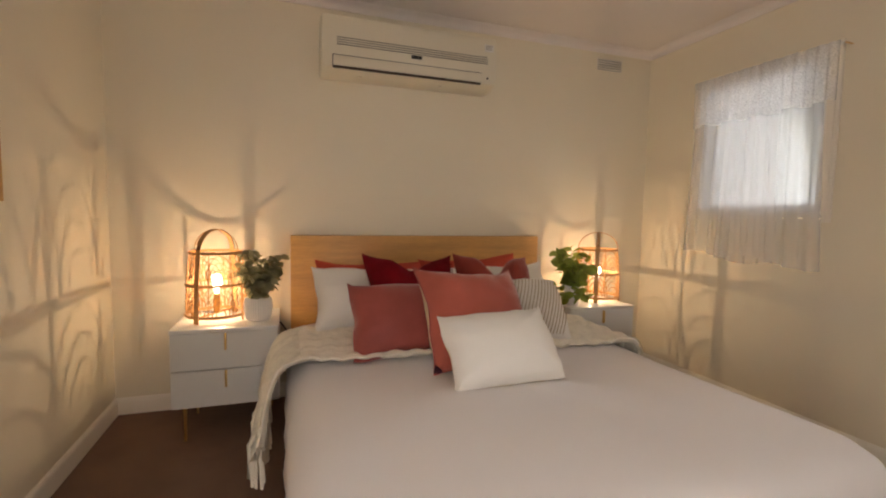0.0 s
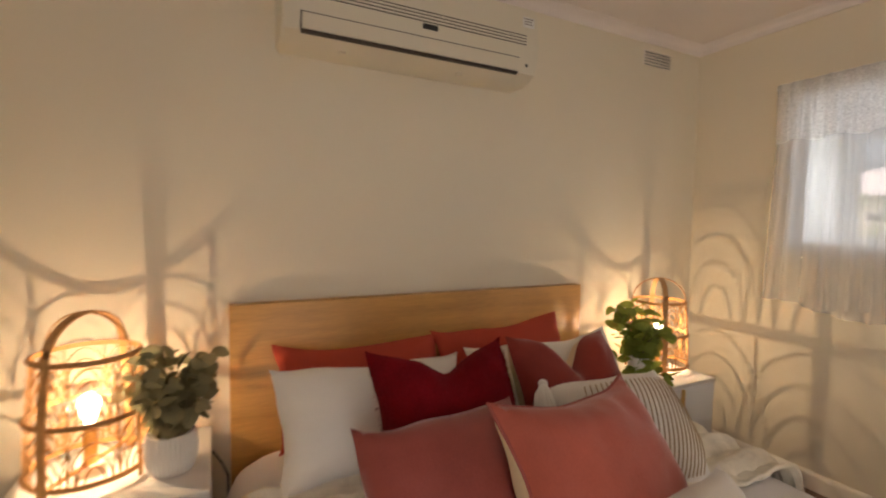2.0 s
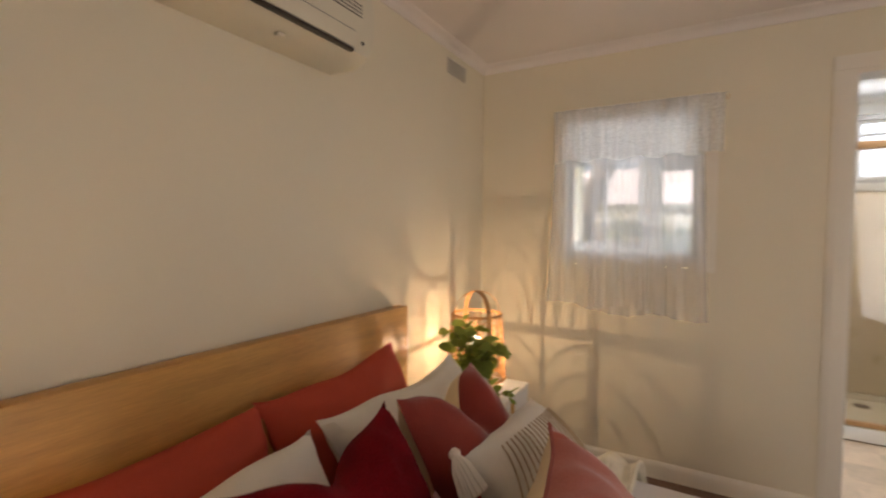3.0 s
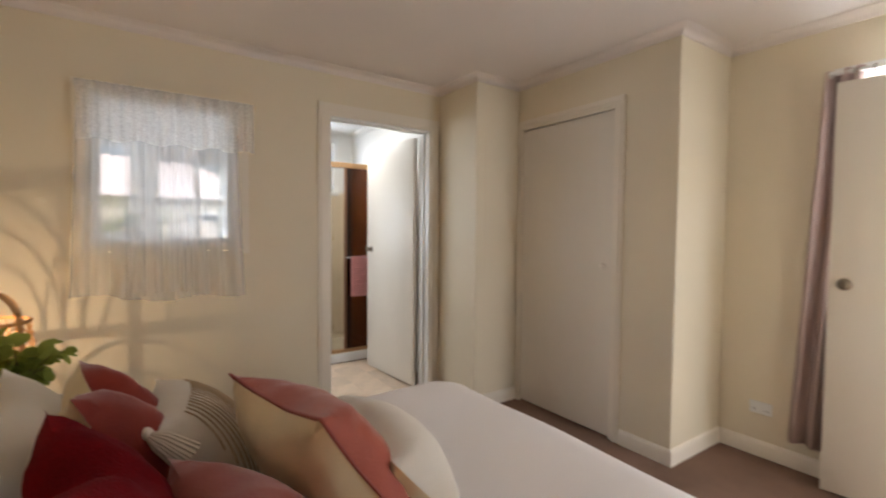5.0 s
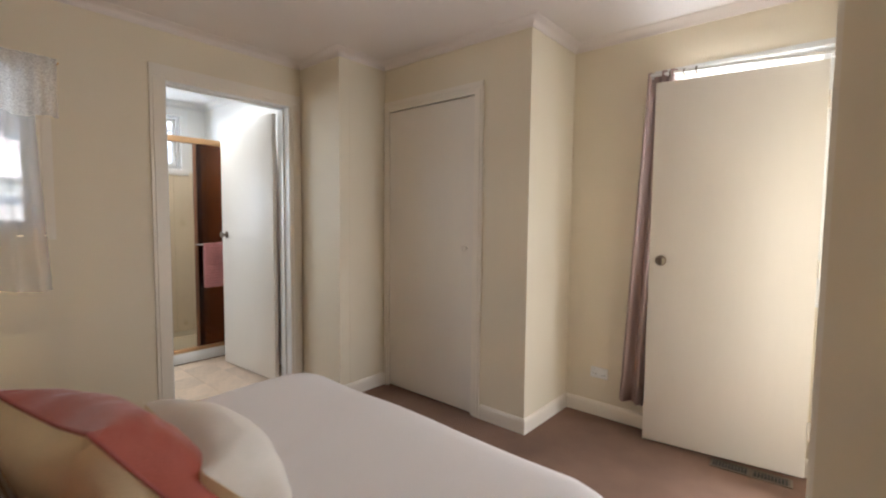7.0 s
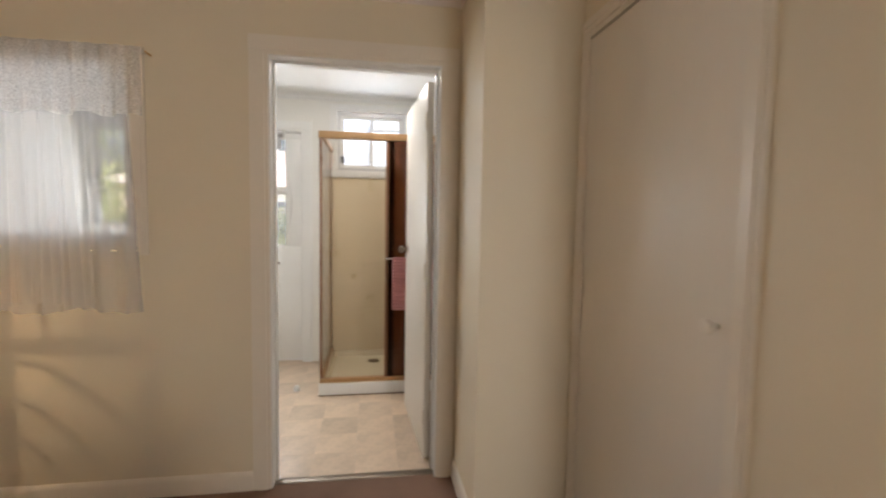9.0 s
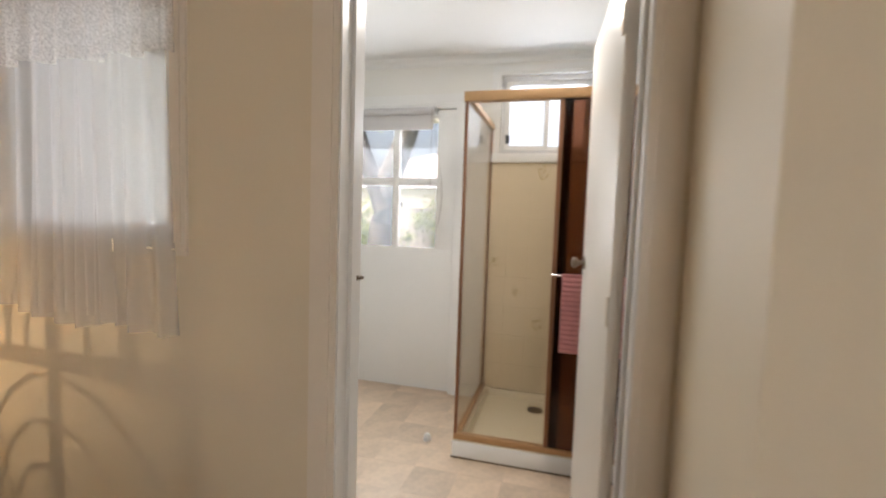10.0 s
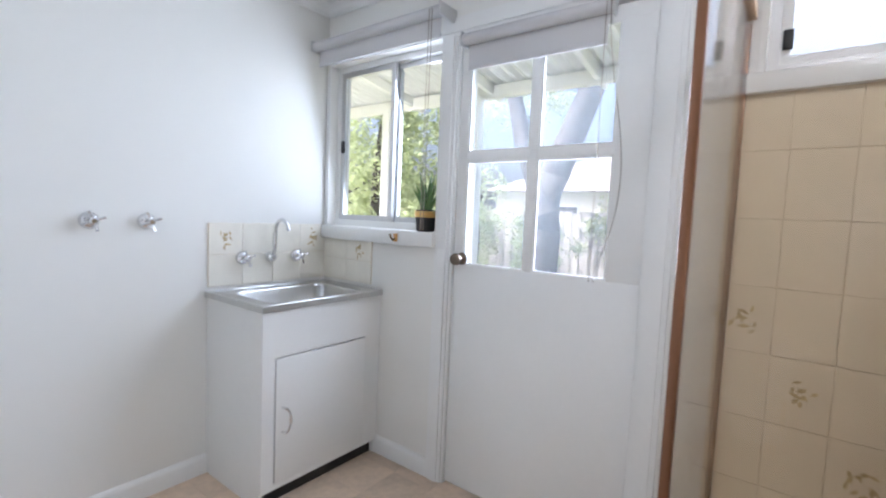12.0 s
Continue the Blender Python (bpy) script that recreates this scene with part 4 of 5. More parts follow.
bm = bmesh.new()
ends = [[bm.verts.new((x, y - 0.001, z)) for y, z in prof] for x in (-W2, W2)]
for j in range(len(prof)):
    k = (j + 1) % len(prof)
    bm.faces.new((ends[0][j], ends[0][k], ends[1][k], ends[1][j]))
bm.faces.new(ends[0]), bm.faces.new(ends[1][::-1])
bmesh.ops.bevel(bm, geom=[e for e in bm.edges if abs(e.verts[0].co.x - e.verts[1].co.x) < 1e-5], offset=0.008, segments=3, affect="EDGES")
part("casing", bm, ACW, ac)
part("louvre", rbox(-0.475, -0.209, 0.032, 0.435, -0.196, 0.088, 0.003, m=None), ACW, ac, "wide swing louvre, shut")
part("outlet_gap_shade", rbox(-0.478, -0.204, 0.020, 0.432, -0.186, 0.031, 0.001), ACS, ac, "dark strip for the shade under the louvre")
part("louvre_seam", rbox(-0.478, -0.2045, 0.089, 0.438, -0.190, 0.092, 0.0005), ACS, ac)
part("louvre_seam", rbox(-0.4795, -0.2045, 0.030, -0.4765, -0.190, 0.092, 0.0005), ACS, ac)
for k in range(4):
    part("grille_slot", rbox(-0.455, -0.2055, 0.148 + 0.0125 * k, 0.475, -0.196, 0.1515 + 0.0125 * k, 0.0005), ACS, ac, "long thin dark strip for an intake slot's shade")
part("display", rbox(-0.02, -0.2065, 0.122, 0.045, -0.198, 0.142, 0.001), BLACK, ac, "small dark display window")
part("sticker", rbox(0.455, -0.2045, 0.225, 0.515, -0.196, 0.268, 0.0005), LACQ, ac, "small white rating sticker")
for k, (a, b) in enumerate(((0.46, 0.51), (0.462, 0.50), (0.462, 0.505))):
    part("sticker_line", rbox(a, -0.2052, 0.258 - 0.011 * k, b, -0.2040, 0.2615 - 0.011 * k, 0.0002), NICKEL, ac)
part("sensor", lathe([(0.007, 0), (0.006, 0.003)], 12), BLACK, ac, "round black remote sensor", pose(0.478, -0.203, 0.062, 90, 0, 0))
for x in (-0.33, 0.17):
    part("drain_clip", rbox(x, -0.135, -0.006, x + 0.025, -0.115, 0.004, 0.001), ACW, ac)


def wall_vent(name, label, m, w, h, n):
    v = thing(name, label, "vent", m)
    part("plate", rbox(0, -0.004, 0, w, 0, h, 0.001), TRIM, v)
    for k in range(n):
        z = h * (k + 0.5) / n
        part("slat", rbox(0.006, -0.016, z - 0.002, w - 0.006, -0.002, z + 0.002, 0.0005, m=None), TRIM, v)
        part("slot", rbox(0.008, -0.0055, z - 0.0062, w - 0.008, -0.003, z - 0.0032, 0.0003), ACS, v, "dark strip for the shade between slats")
    return v


wall_vent("wall_vent", "cream slatted plaster wall vent below the cornice", pose(2.155, YN - 0.001, 2.245), 0.225, 0.085, 5)
wall_vent("wall_vent", "white slatted wall vent high above the trough", pose(3.74, YN2 - 0.001, 2.255), 0.225, 0.085, 5)

pic = thing("picture_frame", "thin timber picture frame hanging on the wall", "picture", pose(XW, -1.218, 1.42))
bm = bmesh.new()
for a in ((-0.26, -0.25, -0.235, 0.25), (0.235, -0.25, 0.26, 0.25), (-0.235, -0.25, 0.235, -0.225), (-0.235, 0.225, 0.235, 0.25)):
    box(bm, 0.002, a[0], a[1], 0.026, a[2], a[3])
part("frame", bm, OAK, pic, "light oak picture moulding", smooth=False)
part("mount", rbox(0.003, -0.235, -0.225, 0.008, 0.235, 0.225, 0.0005), LINEN, pic, "plain pale paper mount")

reg = thing("floor_register", "metal floor heating register with dark slots in carpet", "floor vent", pose(-0.145, -3.535, 0.0, 0, 0, 4))
bm = bmesh.new()
for a in ((-0.175, -0.045, 0.175, -0.033), (-0.175, 0.033, 0.175, 0.045), (-0.175, -0.033, -0.163, 0.033), (0.163, -0.033, 0.175, 0.033), (-0.012, -0.033, 0.012, 0.033)):
    box(bm, a[0], a[1], 0.001, a[2], a[3], 0.006)
part("rim", bm, NICKEL, reg, "brown-grey metal rim", smooth=False)
# flat black sheet in place of the shaded hollow under the slats
part("duct_shade", rbox(-0.165, -0.035, 0.0005, 0.165, 0.035, 0.002, 0.0003), BLACK, reg, "black sheet for the shade below the slots")
for k in range(22):
    x = -0.158 + k * 0.0142 + (0.0125 if k > 10 else 0)
    part("slat", rbox(x - 0.0018, -0.033, 0.001, x + 0.0018, 0.033, 0.0055, 0.0004, 1), NICKEL, reg)


def outlet(name, label, m, rockers):
    o = thing(name, label, "switch" if "switch" in name else "outlet", m)
    w, h = (0.115, 0.072) if rockers == 2 else (0.045, 0.085)
    part("plate", rbox(-w / 2, -0.008, -h / 2, w / 2, 0, h / 2, 0.003), WHITE, o)
    for k in range(rockers):
        x = (k - (rockers - 1) / 2) * 0.06
        part("rocker", rbox(x - 0.007, -0.012, 0.008, x + 0.007, -0.006, 0.028, 0.002), WHITE, o)
        if rockers == 2:
            for dx in (-0.008, 0.008):
                part("socket_slot", rbox(x + dx - 0.0015, -0.0085, -0.016, x + dx + 0.0015, -0.0075, -0.006, 0.0002), ACS, o)
    return o


outlet("power_outlet", "double white power outlet low on the wall", pose(0.71, YS + 0.001, 0.285, 0, 0, 180), 2)

# ---- laundry and bathroom ----
# sliding window
lw = thing("window_laundry", "aluminium sliding window looking onto the garden", "window", kind="structure")
bm = bmesh.new()
y0, y1, z0, z1 = LW
for a in ((y0, z0, y0 + 0.03, z1), (y1 - 0.03, z0, y1, z1), (y0 + 0.03, z0, y1 - 0.03, z0 + 0.035), (y0 + 0.03, z1 - 0.03, y1 - 0.03, z1)):
    box(bm, XL + 0.05, a[0], a[1], XL + 0.12, a[2], a[3])
part("outer_frame", bm, WHITE, lw, "white painted outer frame", smooth=False)
sash(lw, XL + 0.07, -0.372, y1 - 0.03, z0 + 0.035, z1 - 0.03, ALU, GLASS, 0.028, 0.025)
sash(lw, XL + 0.10, y0 + 0.03, -0.355, z0 + 0.035, z1 - 0.03, ALU, GLASS, 0.028, 0.025)
part("latch", rbox(XL + 0.052, y1 - 0.058, 1.62, XL + 0.066, y1 - 0.032, 1.69, 0.004), BLACK, lw, "black sash latch")
part("window_sill", rbox(XL - 0.035, y0 - 0.004, z0 - 0.075, XL + 0.05, YN2 - 0.001, z0 - 0.002, 0.006), WHITE, lw, "thick white painted sill board")
architrave("trim_laundry_window", "x", XL, -0.012, y0 + 0.002, y1, z1, WHITE, "white painted window casing", w=0.026, zbot=z0)

# garden door
architrave("trim_garden_door", "x", XL, -0.02, BD[0], BD[1], BD[3], WHITE, "white painted garden door architrave", w=0.085)
jamb("trim_garden_jamb", "x", XL - 0.002, XL + 0.142, BD[0], BD[1], BD[3], WHITE, "white painted garden door jamb", t=0.012)
gd = thing("door_garden", "white painted door with four glass panes, shut", "door", pose(XL + 0.03, BD[1] - 0.014, 0.01), kind="structure")
dw, dh = 0.822, 2.06                     # runs along -y
PY, PZ = [(0.048, 0.358), (0.392, 0.700)], [(1.062, 1.535), (1.572, 2.02)]
ys = [0, PY[0][0], PY[0][1], PY[1][0], PY[1][1], dw]
zs = [0, PZ[0][0] - 0.01, PZ[0][1] - 0.01, PZ[1][0] - 0.01, PZ[1][1] - 0.01, dh]
for name, k in (("stile", 0), ("glazing_bar", 2), ("stile", 4)):
    part(name, rbox(-0.018, -ys[k + 1], zs[1] - 0.001, 0.018, -ys[k], zs[4] + 0.001, 0.0015), WHITE, gd)
for k in (1, 3):
    part("glazing_bar", rbox(-0.018, -ys[k + 1] - 0.001, zs[2], 0.018, -ys[k] + 0.001, zs[3], 0.0015), WHITE, gd)
part("lower_panel", rbox(-0.018, -dw, 0, 0.018, 0, zs[1], 0.0015), WHITE, gd, "plain white painted lower panel")
part("top_rail", rbox(-0.018, -dw, zs[4], 0.018, 0, dh, 0.0015), WHITE, gd)
for a, b in PY:
    for c, d in PZ:
        g = part("pane", rbox(-0.002, -b, c - 0.01, 0.002, -a, d - 0.01, 0.0004, 1), GLASS, gd, smooth=False)
        g.visible_shadow = False
        bm = bmesh.new()
        for e in ((a, c, a + 0.010, d), (b - 0.010, c, b, d), (a + 0.010, c, b - 0.010, c + 0.010), (a + 0.010, d - 0.010, b - 0.010, d)):
            box(bm, -0.015, -e[2], e[1] - 0.01, -0.004, -e[0], e[3] - 0.01)
        part("glazing_bead", bm, WHITE, gd, smooth=False)
# added sheet behind the panes, only to haze what lies outside
part("haze_sheet", rbox(0.030, -0.735, 1.02, 0.032, -0.045, 2.01, 0.0004, 1), HAZE, gd, "thin pale sheet that hazes the view outside", smooth=False).visible_shadow = False
m = pose(-0.018, -0.045, 1.08, 0, -90, 0)
part("rose", lathe([(0.029, 0), (0.029, 0.003), (0.024, 0.007), (0.012, 0.009)]), NICKEL, gd, "round metal rose plate", m)
part("door_knob", lathe([(0.010, 0.008), (0.010, 0.030), (0.022, 0.036), (0.028, 0.048), (0.026, 0.060), (0.014, 0.066), (0.012, 0.063)]), NICKEL, gd, "round metal door knob", m)
for z in (0.22, 1.02, 1.85):
    part("hinge", rod((-0.022, -dw - 0.004, z), (-0.022, -dw - 0.004, z + 0.09), 0.006, 8), WHITE, gd, "painted butt hinge")


def roller(name, label, x, ya, yb, z, drop, tilt, chain_y, chain_low):
    r = thing(name, label, "blind", pose(x, (ya + yb) / 2, z))
    h = abs(ya - yb) / 2
    part("roll", rod((0, -h, 0), (0, h, 0), 0.026, 20), BLIND, r, "rolled blind cloth")
    part("cloth", rbox(0.012, -h + 0.018, -drop, 0.0145, h - 0.018, 0.0, 0.0005, 1), BLIND, r, "flat grey blind cloth")
    part("bottom_rail", rbox(0.008, -h + 0.018, -drop - 0.006, 0.018, h - 0.018, -drop + 0.010, 0.003), BLIND, r)
    for s in (-1, 1):
        part("bracket", rbox(-0.03, s * (h + 0.002) - 0.004, -0.03, XL - x - 0.001, s * (h + 0.002) + 0.004, 0.03, 0.004), ALU, r, "grey end bracket")
    cy = chain_y - (ya + yb) / 2
    n = int((z - chain_low) / 0.009)
    bm = bmesh.new()
    for s in (-1, 1):
        for k in range(n):
            t = k / n
            q = pose(-0.03 - 0.004 * t, cy + s * (0.008 + (0.13 * math.sin(math.pi * min(1, t * 1.05)) * t if tilt and s < 0 else 0)), -t * (z - chain_low))
            bmesh.ops.create_icosphere(bm, subdivisions=1, radius=0.0034, matrix=q)
    part("chain", bm, NICKEL, r, "beaded steel pull chain")
    return r


roller("roller_blind", "grey roller blind drawn up above the window", XL - 0.10, -0.79, 0.088, 2.178, 0.10, False, -0.745, 1.21)
roller("roller_blind", "short grey roller blind on the garden door", XL - 0.035, -1.506, -0.868, 2.055, 0.125, True, -1.50, 1.06)

tie = thing("sill_hook", "small brown wooden hook fixed on the sill", "hook", pose(XL - 0.04, -0.50, 1.165))
part("plate", rbox(-0.004, -0.012, -0.02, 0.004, 0.012, 0.02, 0.003), OAK, tie)
part("peg", tube(bmesh.new(), [(-0.003, 0, -0.005), (-0.02, 0, -0.012), (-0.03, 0.004, 0.004), (-0.03, 0.008, 0.018)], 0.006, 8), STEM, tie, "curved brown peg")
sw2 = outlet("light_switch", "narrow white double light switch beside the door", pose(XL - 0.021, -0.772, 1.085, 0, 0, 90), 1)

# aloe on the sill
al = thing("potted_aloe", "spiky green aloe in a black pot with gold band", "plant", pose(XL + 0.005, -0.655, z0 - 0.002))
part("pot", lathe([(0.040, 0), (0.045, 0.008), (0.052, 0.07), (0.053, 0.105), (0.047, 0.105), (0.045, 0.08)], 28), BLACK, al, "matt black pot")
part("gold_band", lathe([(0.0515, 0.068), (0.0545, 0.070), (0.0555, 0.097), (0.0525, 0.099)], 28, False), BRASS, al, "gold band round the pot")
part("soil", lathe([(0.046, 0.082), (0.046, 0.088)], 20), STEM, al)
ALOE = mat("aloe_green", (0.09, 0.17, 0.05), 0.45, stain=0.25, stain_scale=30)
for k in range(11):
    a, out, up = k * 2.4, 0.02 + 0.005 * k, 0.20 - 0.009 * k
    pts = [(0.012 * math.cos(a) + out * t ** 1.8 * math.cos(a), 0.012 * math.sin(a) + out * t ** 1.8 * math.sin(a), 0.085 + up * t) for t in np.linspace(0, 1, 7)]
    part("leaf", tube(bmesh.new(), pts, [0.011, 0.012, 0.0115, 0.010, 0.008, 0.005, 0.001], 8), ALOE, al, "thick pointed aloe leaf")

# laundry trough
TX0, TX1, TY0, TZ = 3.955, XL - 0.002, -0.39, 0.885
tr = thing("laundry_trough", "white laundry cabinet with stainless steel tub", "sink", pose(TX0, TY0, 0))
w, d = TX1 - TX0, YN2 - 0.002 - TY0
bm = bmesh.new()
box(bm, 0.012, 0.014, 0.07, 0.07, 0.03, TZ - 0.03), box(bm, w - 0.105, 0.014, 0.07, w, 0.03, TZ - 0.03), box(bm, 0.07, 0.014, 0.65, w - 0.105, 0.03, TZ - 0.03), box(bm, 0.07, 0.014, 0.07, w - 0.105, 0.03, 0.095)
part("front_frame", bm, WHITE, tr, "white painted steel front", smooth=False)
for a, b in ((0.012, 0.03), (w - 0.018, w)):
    bm = bmesh.new()
    box(bm, a, 0.03, 0.0, b, d, TZ - 0.03)
    part("side_panel", bm, WHITE, tr, "white painted steel side", smooth=False)
part("kickboard", rbox(0.03, 0.045, 0.0, w - 0.02, 0.06, 0.07, 0.001), BLACK, tr, "black recessed kickboard")
door = part("door", rbox(0.074, 0.008, 0.098, w - 0.109, 0.022, 0.645, 0.003), WHITE, tr, "white cabinet door with rounded edges")
part("handle", tube(bmesh.new(), [(0.105, 0.010, 0.32)] + [(0.105 + 0.026 * math.sin(q), -0.012 - 0.006 * math.sin(q), 0.375 - 0.055 * math.cos(q)) for q in np.linspace(0.3, 2.85, 9)] + [(0.105, 0.010, 0.43)], 0.0055, 8), CHROME, door, "curved chrome bow handle")
# rim and bowl


def ring_n(x0, y0_, x1, y1_, r, z, per=10):
    pts = []
    for cx, cy, a0 in ((x1 - r, y1_ - r, 0), (x0 + r, y1_ - r, 90), (x0 + r, y0_ + r, 180), (x1 - r, y0_ + r, 270)):
        pts += [(cx + r * math.cos(radians(a0 + 90 * k / per)), cy + r * math.sin(radians(a0 + 90 * k / per)), z) for k in range(per + 1)]
    return pts


rings = [ring_n(0, 0, w, d, 0.004, TZ - 0.03), ring_n(0, 0, w, d, 0.004, TZ - 0.004), ring_n(0.004, 0.004, w - 0.004, d - 0.004, 0.004, TZ), ring_n(0.022, 0.022, w - 0.022, d - 0.022, 0.01, TZ), ring_n(0.028, 0.028, w - 0.028, d - 0.028, 0.012, TZ - 0.006),
         ring_n(0.075, 0.05, w - 0.09, d - 0.085, 0.05, TZ - 0.007), ring_n(0.083, 0.058, w - 0.098, d - 0.093, 0.05, TZ - 0.016), ring_n(0.095, 0.07, w - 0.11, d - 0.105, 0.05, TZ - 0.19), ring_n(0.12, 0.10, w - 0.14, d - 0.135, 0.05, TZ - 0.22)]
part("tub", loft(rings), STEEL, tr, "pressed stainless steel tub with rim")
part("drain", lathe([(0.03, 0), (0.03, 0.003), (0.02, 0.004), (0.0, 0.002)], 20, False), CHROME, tr, "round steel drain", pose(w * 0.5, d * 0.45, TZ - 0.219))


def tap_handle(parent, m):
    """A wall flange, spindle and four-armed cross handle, pointing along +z of m."""
    part("flange", lathe([(0.034, 0), (0.034, 0.007), (0.026, 0.022), (0.014, 0.028)], 24), CHROME, parent, "domed chrome flange", m)
    part("spindle", lathe([(0.011, 0.02), (0.011, 0.045), (0.015, 0.048), (0.015, 0.062), (0.008, 0.068)], 16), CHROME, parent, "", m)
    for k in range(4):
        a = radians(90 * k + 20)
        part("cross_arm", tube(bmesh.new(), [(0.01 * math.cos(a), 0.01 * math.sin(a), 0.055), (0.036 * math.cos(a), 0.036 * math.sin(a), 0.055), (0.041 * math.cos(a), 0.041 * math.sin(a), 0.055)], [0.004, 0.0055, 0.0072], 8), CHROME, parent, "rounded chrome cross arm", m)


YT = YN2 - 0.014
ts = thing("trough_taps", "chrome hot and cold taps with swan-neck spout", "tap", pose(4.285, YT, 1.033))
tap_handle(ts, pose(-0.155, 0, 0, 90, 0, 0))
tap_handle(ts, pose(0.155, 0, 0, 90, 0, 0))
part("spout_flange", lathe([(0.028, 0), (0.028, 0.006), (0.022, 0.026), (0.014, 0.034)], 24), CHROME, ts, "domed chrome flange", pose(0, 0, 0, 90, 0, 0))
part("spout", tube(bmesh.new(), [(0, -0.02, 0), (0, -0.035, 0.012), (0, -0.04, 0.06), (0, -0.045, 0.13)] + [(0, -0.045 - 0.055 * (1 - math.cos(q)), 0.14 + 0.055 * math.sin(q)) for q in np.linspace(0.3, 2.6, 9)] + [(0, -0.157, 0.145)], 0.0095, 12), CHROME, ts, "curved chrome swan-neck spout")
for x in (3.515, 3.712):
    tp = thing("washing_machine_tap", "chrome cross-handle tap on the bare wall", "tap", pose(x, YN2, 1.205), "washing machine taps")
    tap_handle(tp, pose(0, 0, 0, 90, 0, 0))

# ceiling lamp
cl = thing("ceiling_light", "round white ceiling light with glowing glass dome", "ceiling light", pose(3.67, -2.28, CEIL))
part("rim", lathe([(0.150, 0), (0.150, -0.012), (0.135, -0.024), (0.118, -0.026), (0.112, -0.015)], 40, False), WHITE, cl, "round white plastic rim")
part("diffuser", lathe([(0.112, -0.016), (0.09, -0.026), (0.05, -0.033), (0.01, -0.035), (0.001, -0.035)], 32, False), DOME, cl, "glowing domed glass").visible_shadow = False

# shower
SX, SY0, SY1 = 3.80, -2.815, -1.905
sh = thing("shower_cubicle", "bronze-framed glass shower cubicle on a cream base", "shower", pose(SX, SY1, 0))
sd, sw = XL - 0.012 - SX, SY1 - SY0       # depth along x, width along -y
rings = [ring_n(0, -sw, sd, 0, 0.01, 0), ring_n(0, -sw, sd, 0, 0.01, 0.095), ring_n(0.006, -sw + 0.006, sd - 0.006, -0.006, 0.01, 0.10), ring_n(0.05, -sw + 0.05, sd - 0.03, -0.05, 0.03, 0.10), ring_n(0.065, -sw + 0.065, sd - 0.045, -0.065, 0.03, 0.055), ring_n(0.30, -sw + 0.3, sd - 0.3, -0.3, 0.03, 0.047)]
part("base", loft(rings), ACRYL, sh, "cream acrylic shower base with raised hob")
part("drain", lathe([(0.05, 0), (0.05, 0.004), (0.034, 0.006), (0.004, 0.005)], 24), STEM, sh, "round metal floor waste", pose(0.645, -0.40, 0.050))

part("hob_strip", rbox(-0.008, -sw, 0.008, -0.001, 0.006, 0.094, 0.002), WHITE, sh, "white painted strip round the base")
# thin dark brown line at the foot of the base
part("floor_line", rbox(-0.010, -sw, 0.0, -0.001, 0.008, 0.007, 0.001), STEM, sh, "thin dark brown line along the floor")


def bar(name, a, b, c, e, f, g, label="bronze anodised frame bar"):
    return part(name, rbox(a, b, c, e, f, g, 0.003), BRONZE_LIT if "rail" in name else BRONZE, sh, label)


bar("bottom_rail", 0.0, -sw, 0.10, 0.04, 0, 0.13), bar("top_rail", -0.005, -sw, 1.905, 0.045, 0.005, 1.955)
bar("corner_post", 0.004, -0.018, 0.13, 0.020, 0, 1.905), bar("wall_post", sd - 0.018, -0.018, 0.13, sd, 0, 1.905)
bar("side_bottom_rail", 0.032, -0.03, 0.10, sd, 0, 0.13), bar("side_top_rail", 0.032, -0.03, 1.915, sd, 0, 1.95)
bar("door_stile", 0.004, -0.500, 0.13, 0.03, -0.478, 1.905)
part("side_glass", rbox(0.032, -0.018, 0.13, sd - 0.022, -0.013, 1.915, 0.0005, 1), SHGLASS, sh, "clear side glass pane", smooth=False).visible_shadow = False
part("front_glass", rbox(0.018, -0.478, 0.13, 0.022, -0.018, 1.905, 0.0005, 1), SHGLASS, sh, "clear front glass pane", smooth=False).visible_shadow = False
BGLASS = clear_glass("brown_tinted_glass", (0.36, 0.21, 0.14), 1.0, 0.03)
part("tinted_panel", rbox(0.010, -sw, 0.13, 0.014, -0.500, 1.905, 0.0005, 1), BGLASS, sh, "dark brown tinted sliding panel", smooth=False)
part("panel_stile", rbox(0.016, -0.545, 0.13, 0.034, -0.503, 1.905, 0.002), BROWNG, sh, "dark brown panel stile")
rail2 = part("towel_rail", tube(bmesh.new(), [(0.004, -0.478, 1.035), (-0.035, -0.478, 1.035), (-0.035, -0.86, 1.035), (0.006, -0.86, 1.035)], 0.007, 10), CHROME, sh, "slim chrome towel rail")
hd = part("shower_arm", tube(bmesh.new(), [(0, 0, 0), (0, 0.05, 0.005), (-0.03, 0.16, 0.05), (-0.05, 0.24, 0.07), (-0.06, 0.28, 0.05)], 0.009, 10), CHROME, sh, "bent chrome shower arm", pose(4.22 - SX, -2.812 - SY1, 1.80))
part("rose", lathe([(0.012, 0), (0.02, -0.02), (0.04, -0.035), (0.042, -0.045), (0.001, -0.046)], 24), CHROME, hd, "round spray rose", pose(-0.06, 0.28, 0.05, -25, 0, 0))
part("flange", lathe([(0.026, 0), (0.026, 0.005), (0.012, 0.014)], 20), CHROME, hd, "", pose(0, 0, 0, -90, 0, 0))


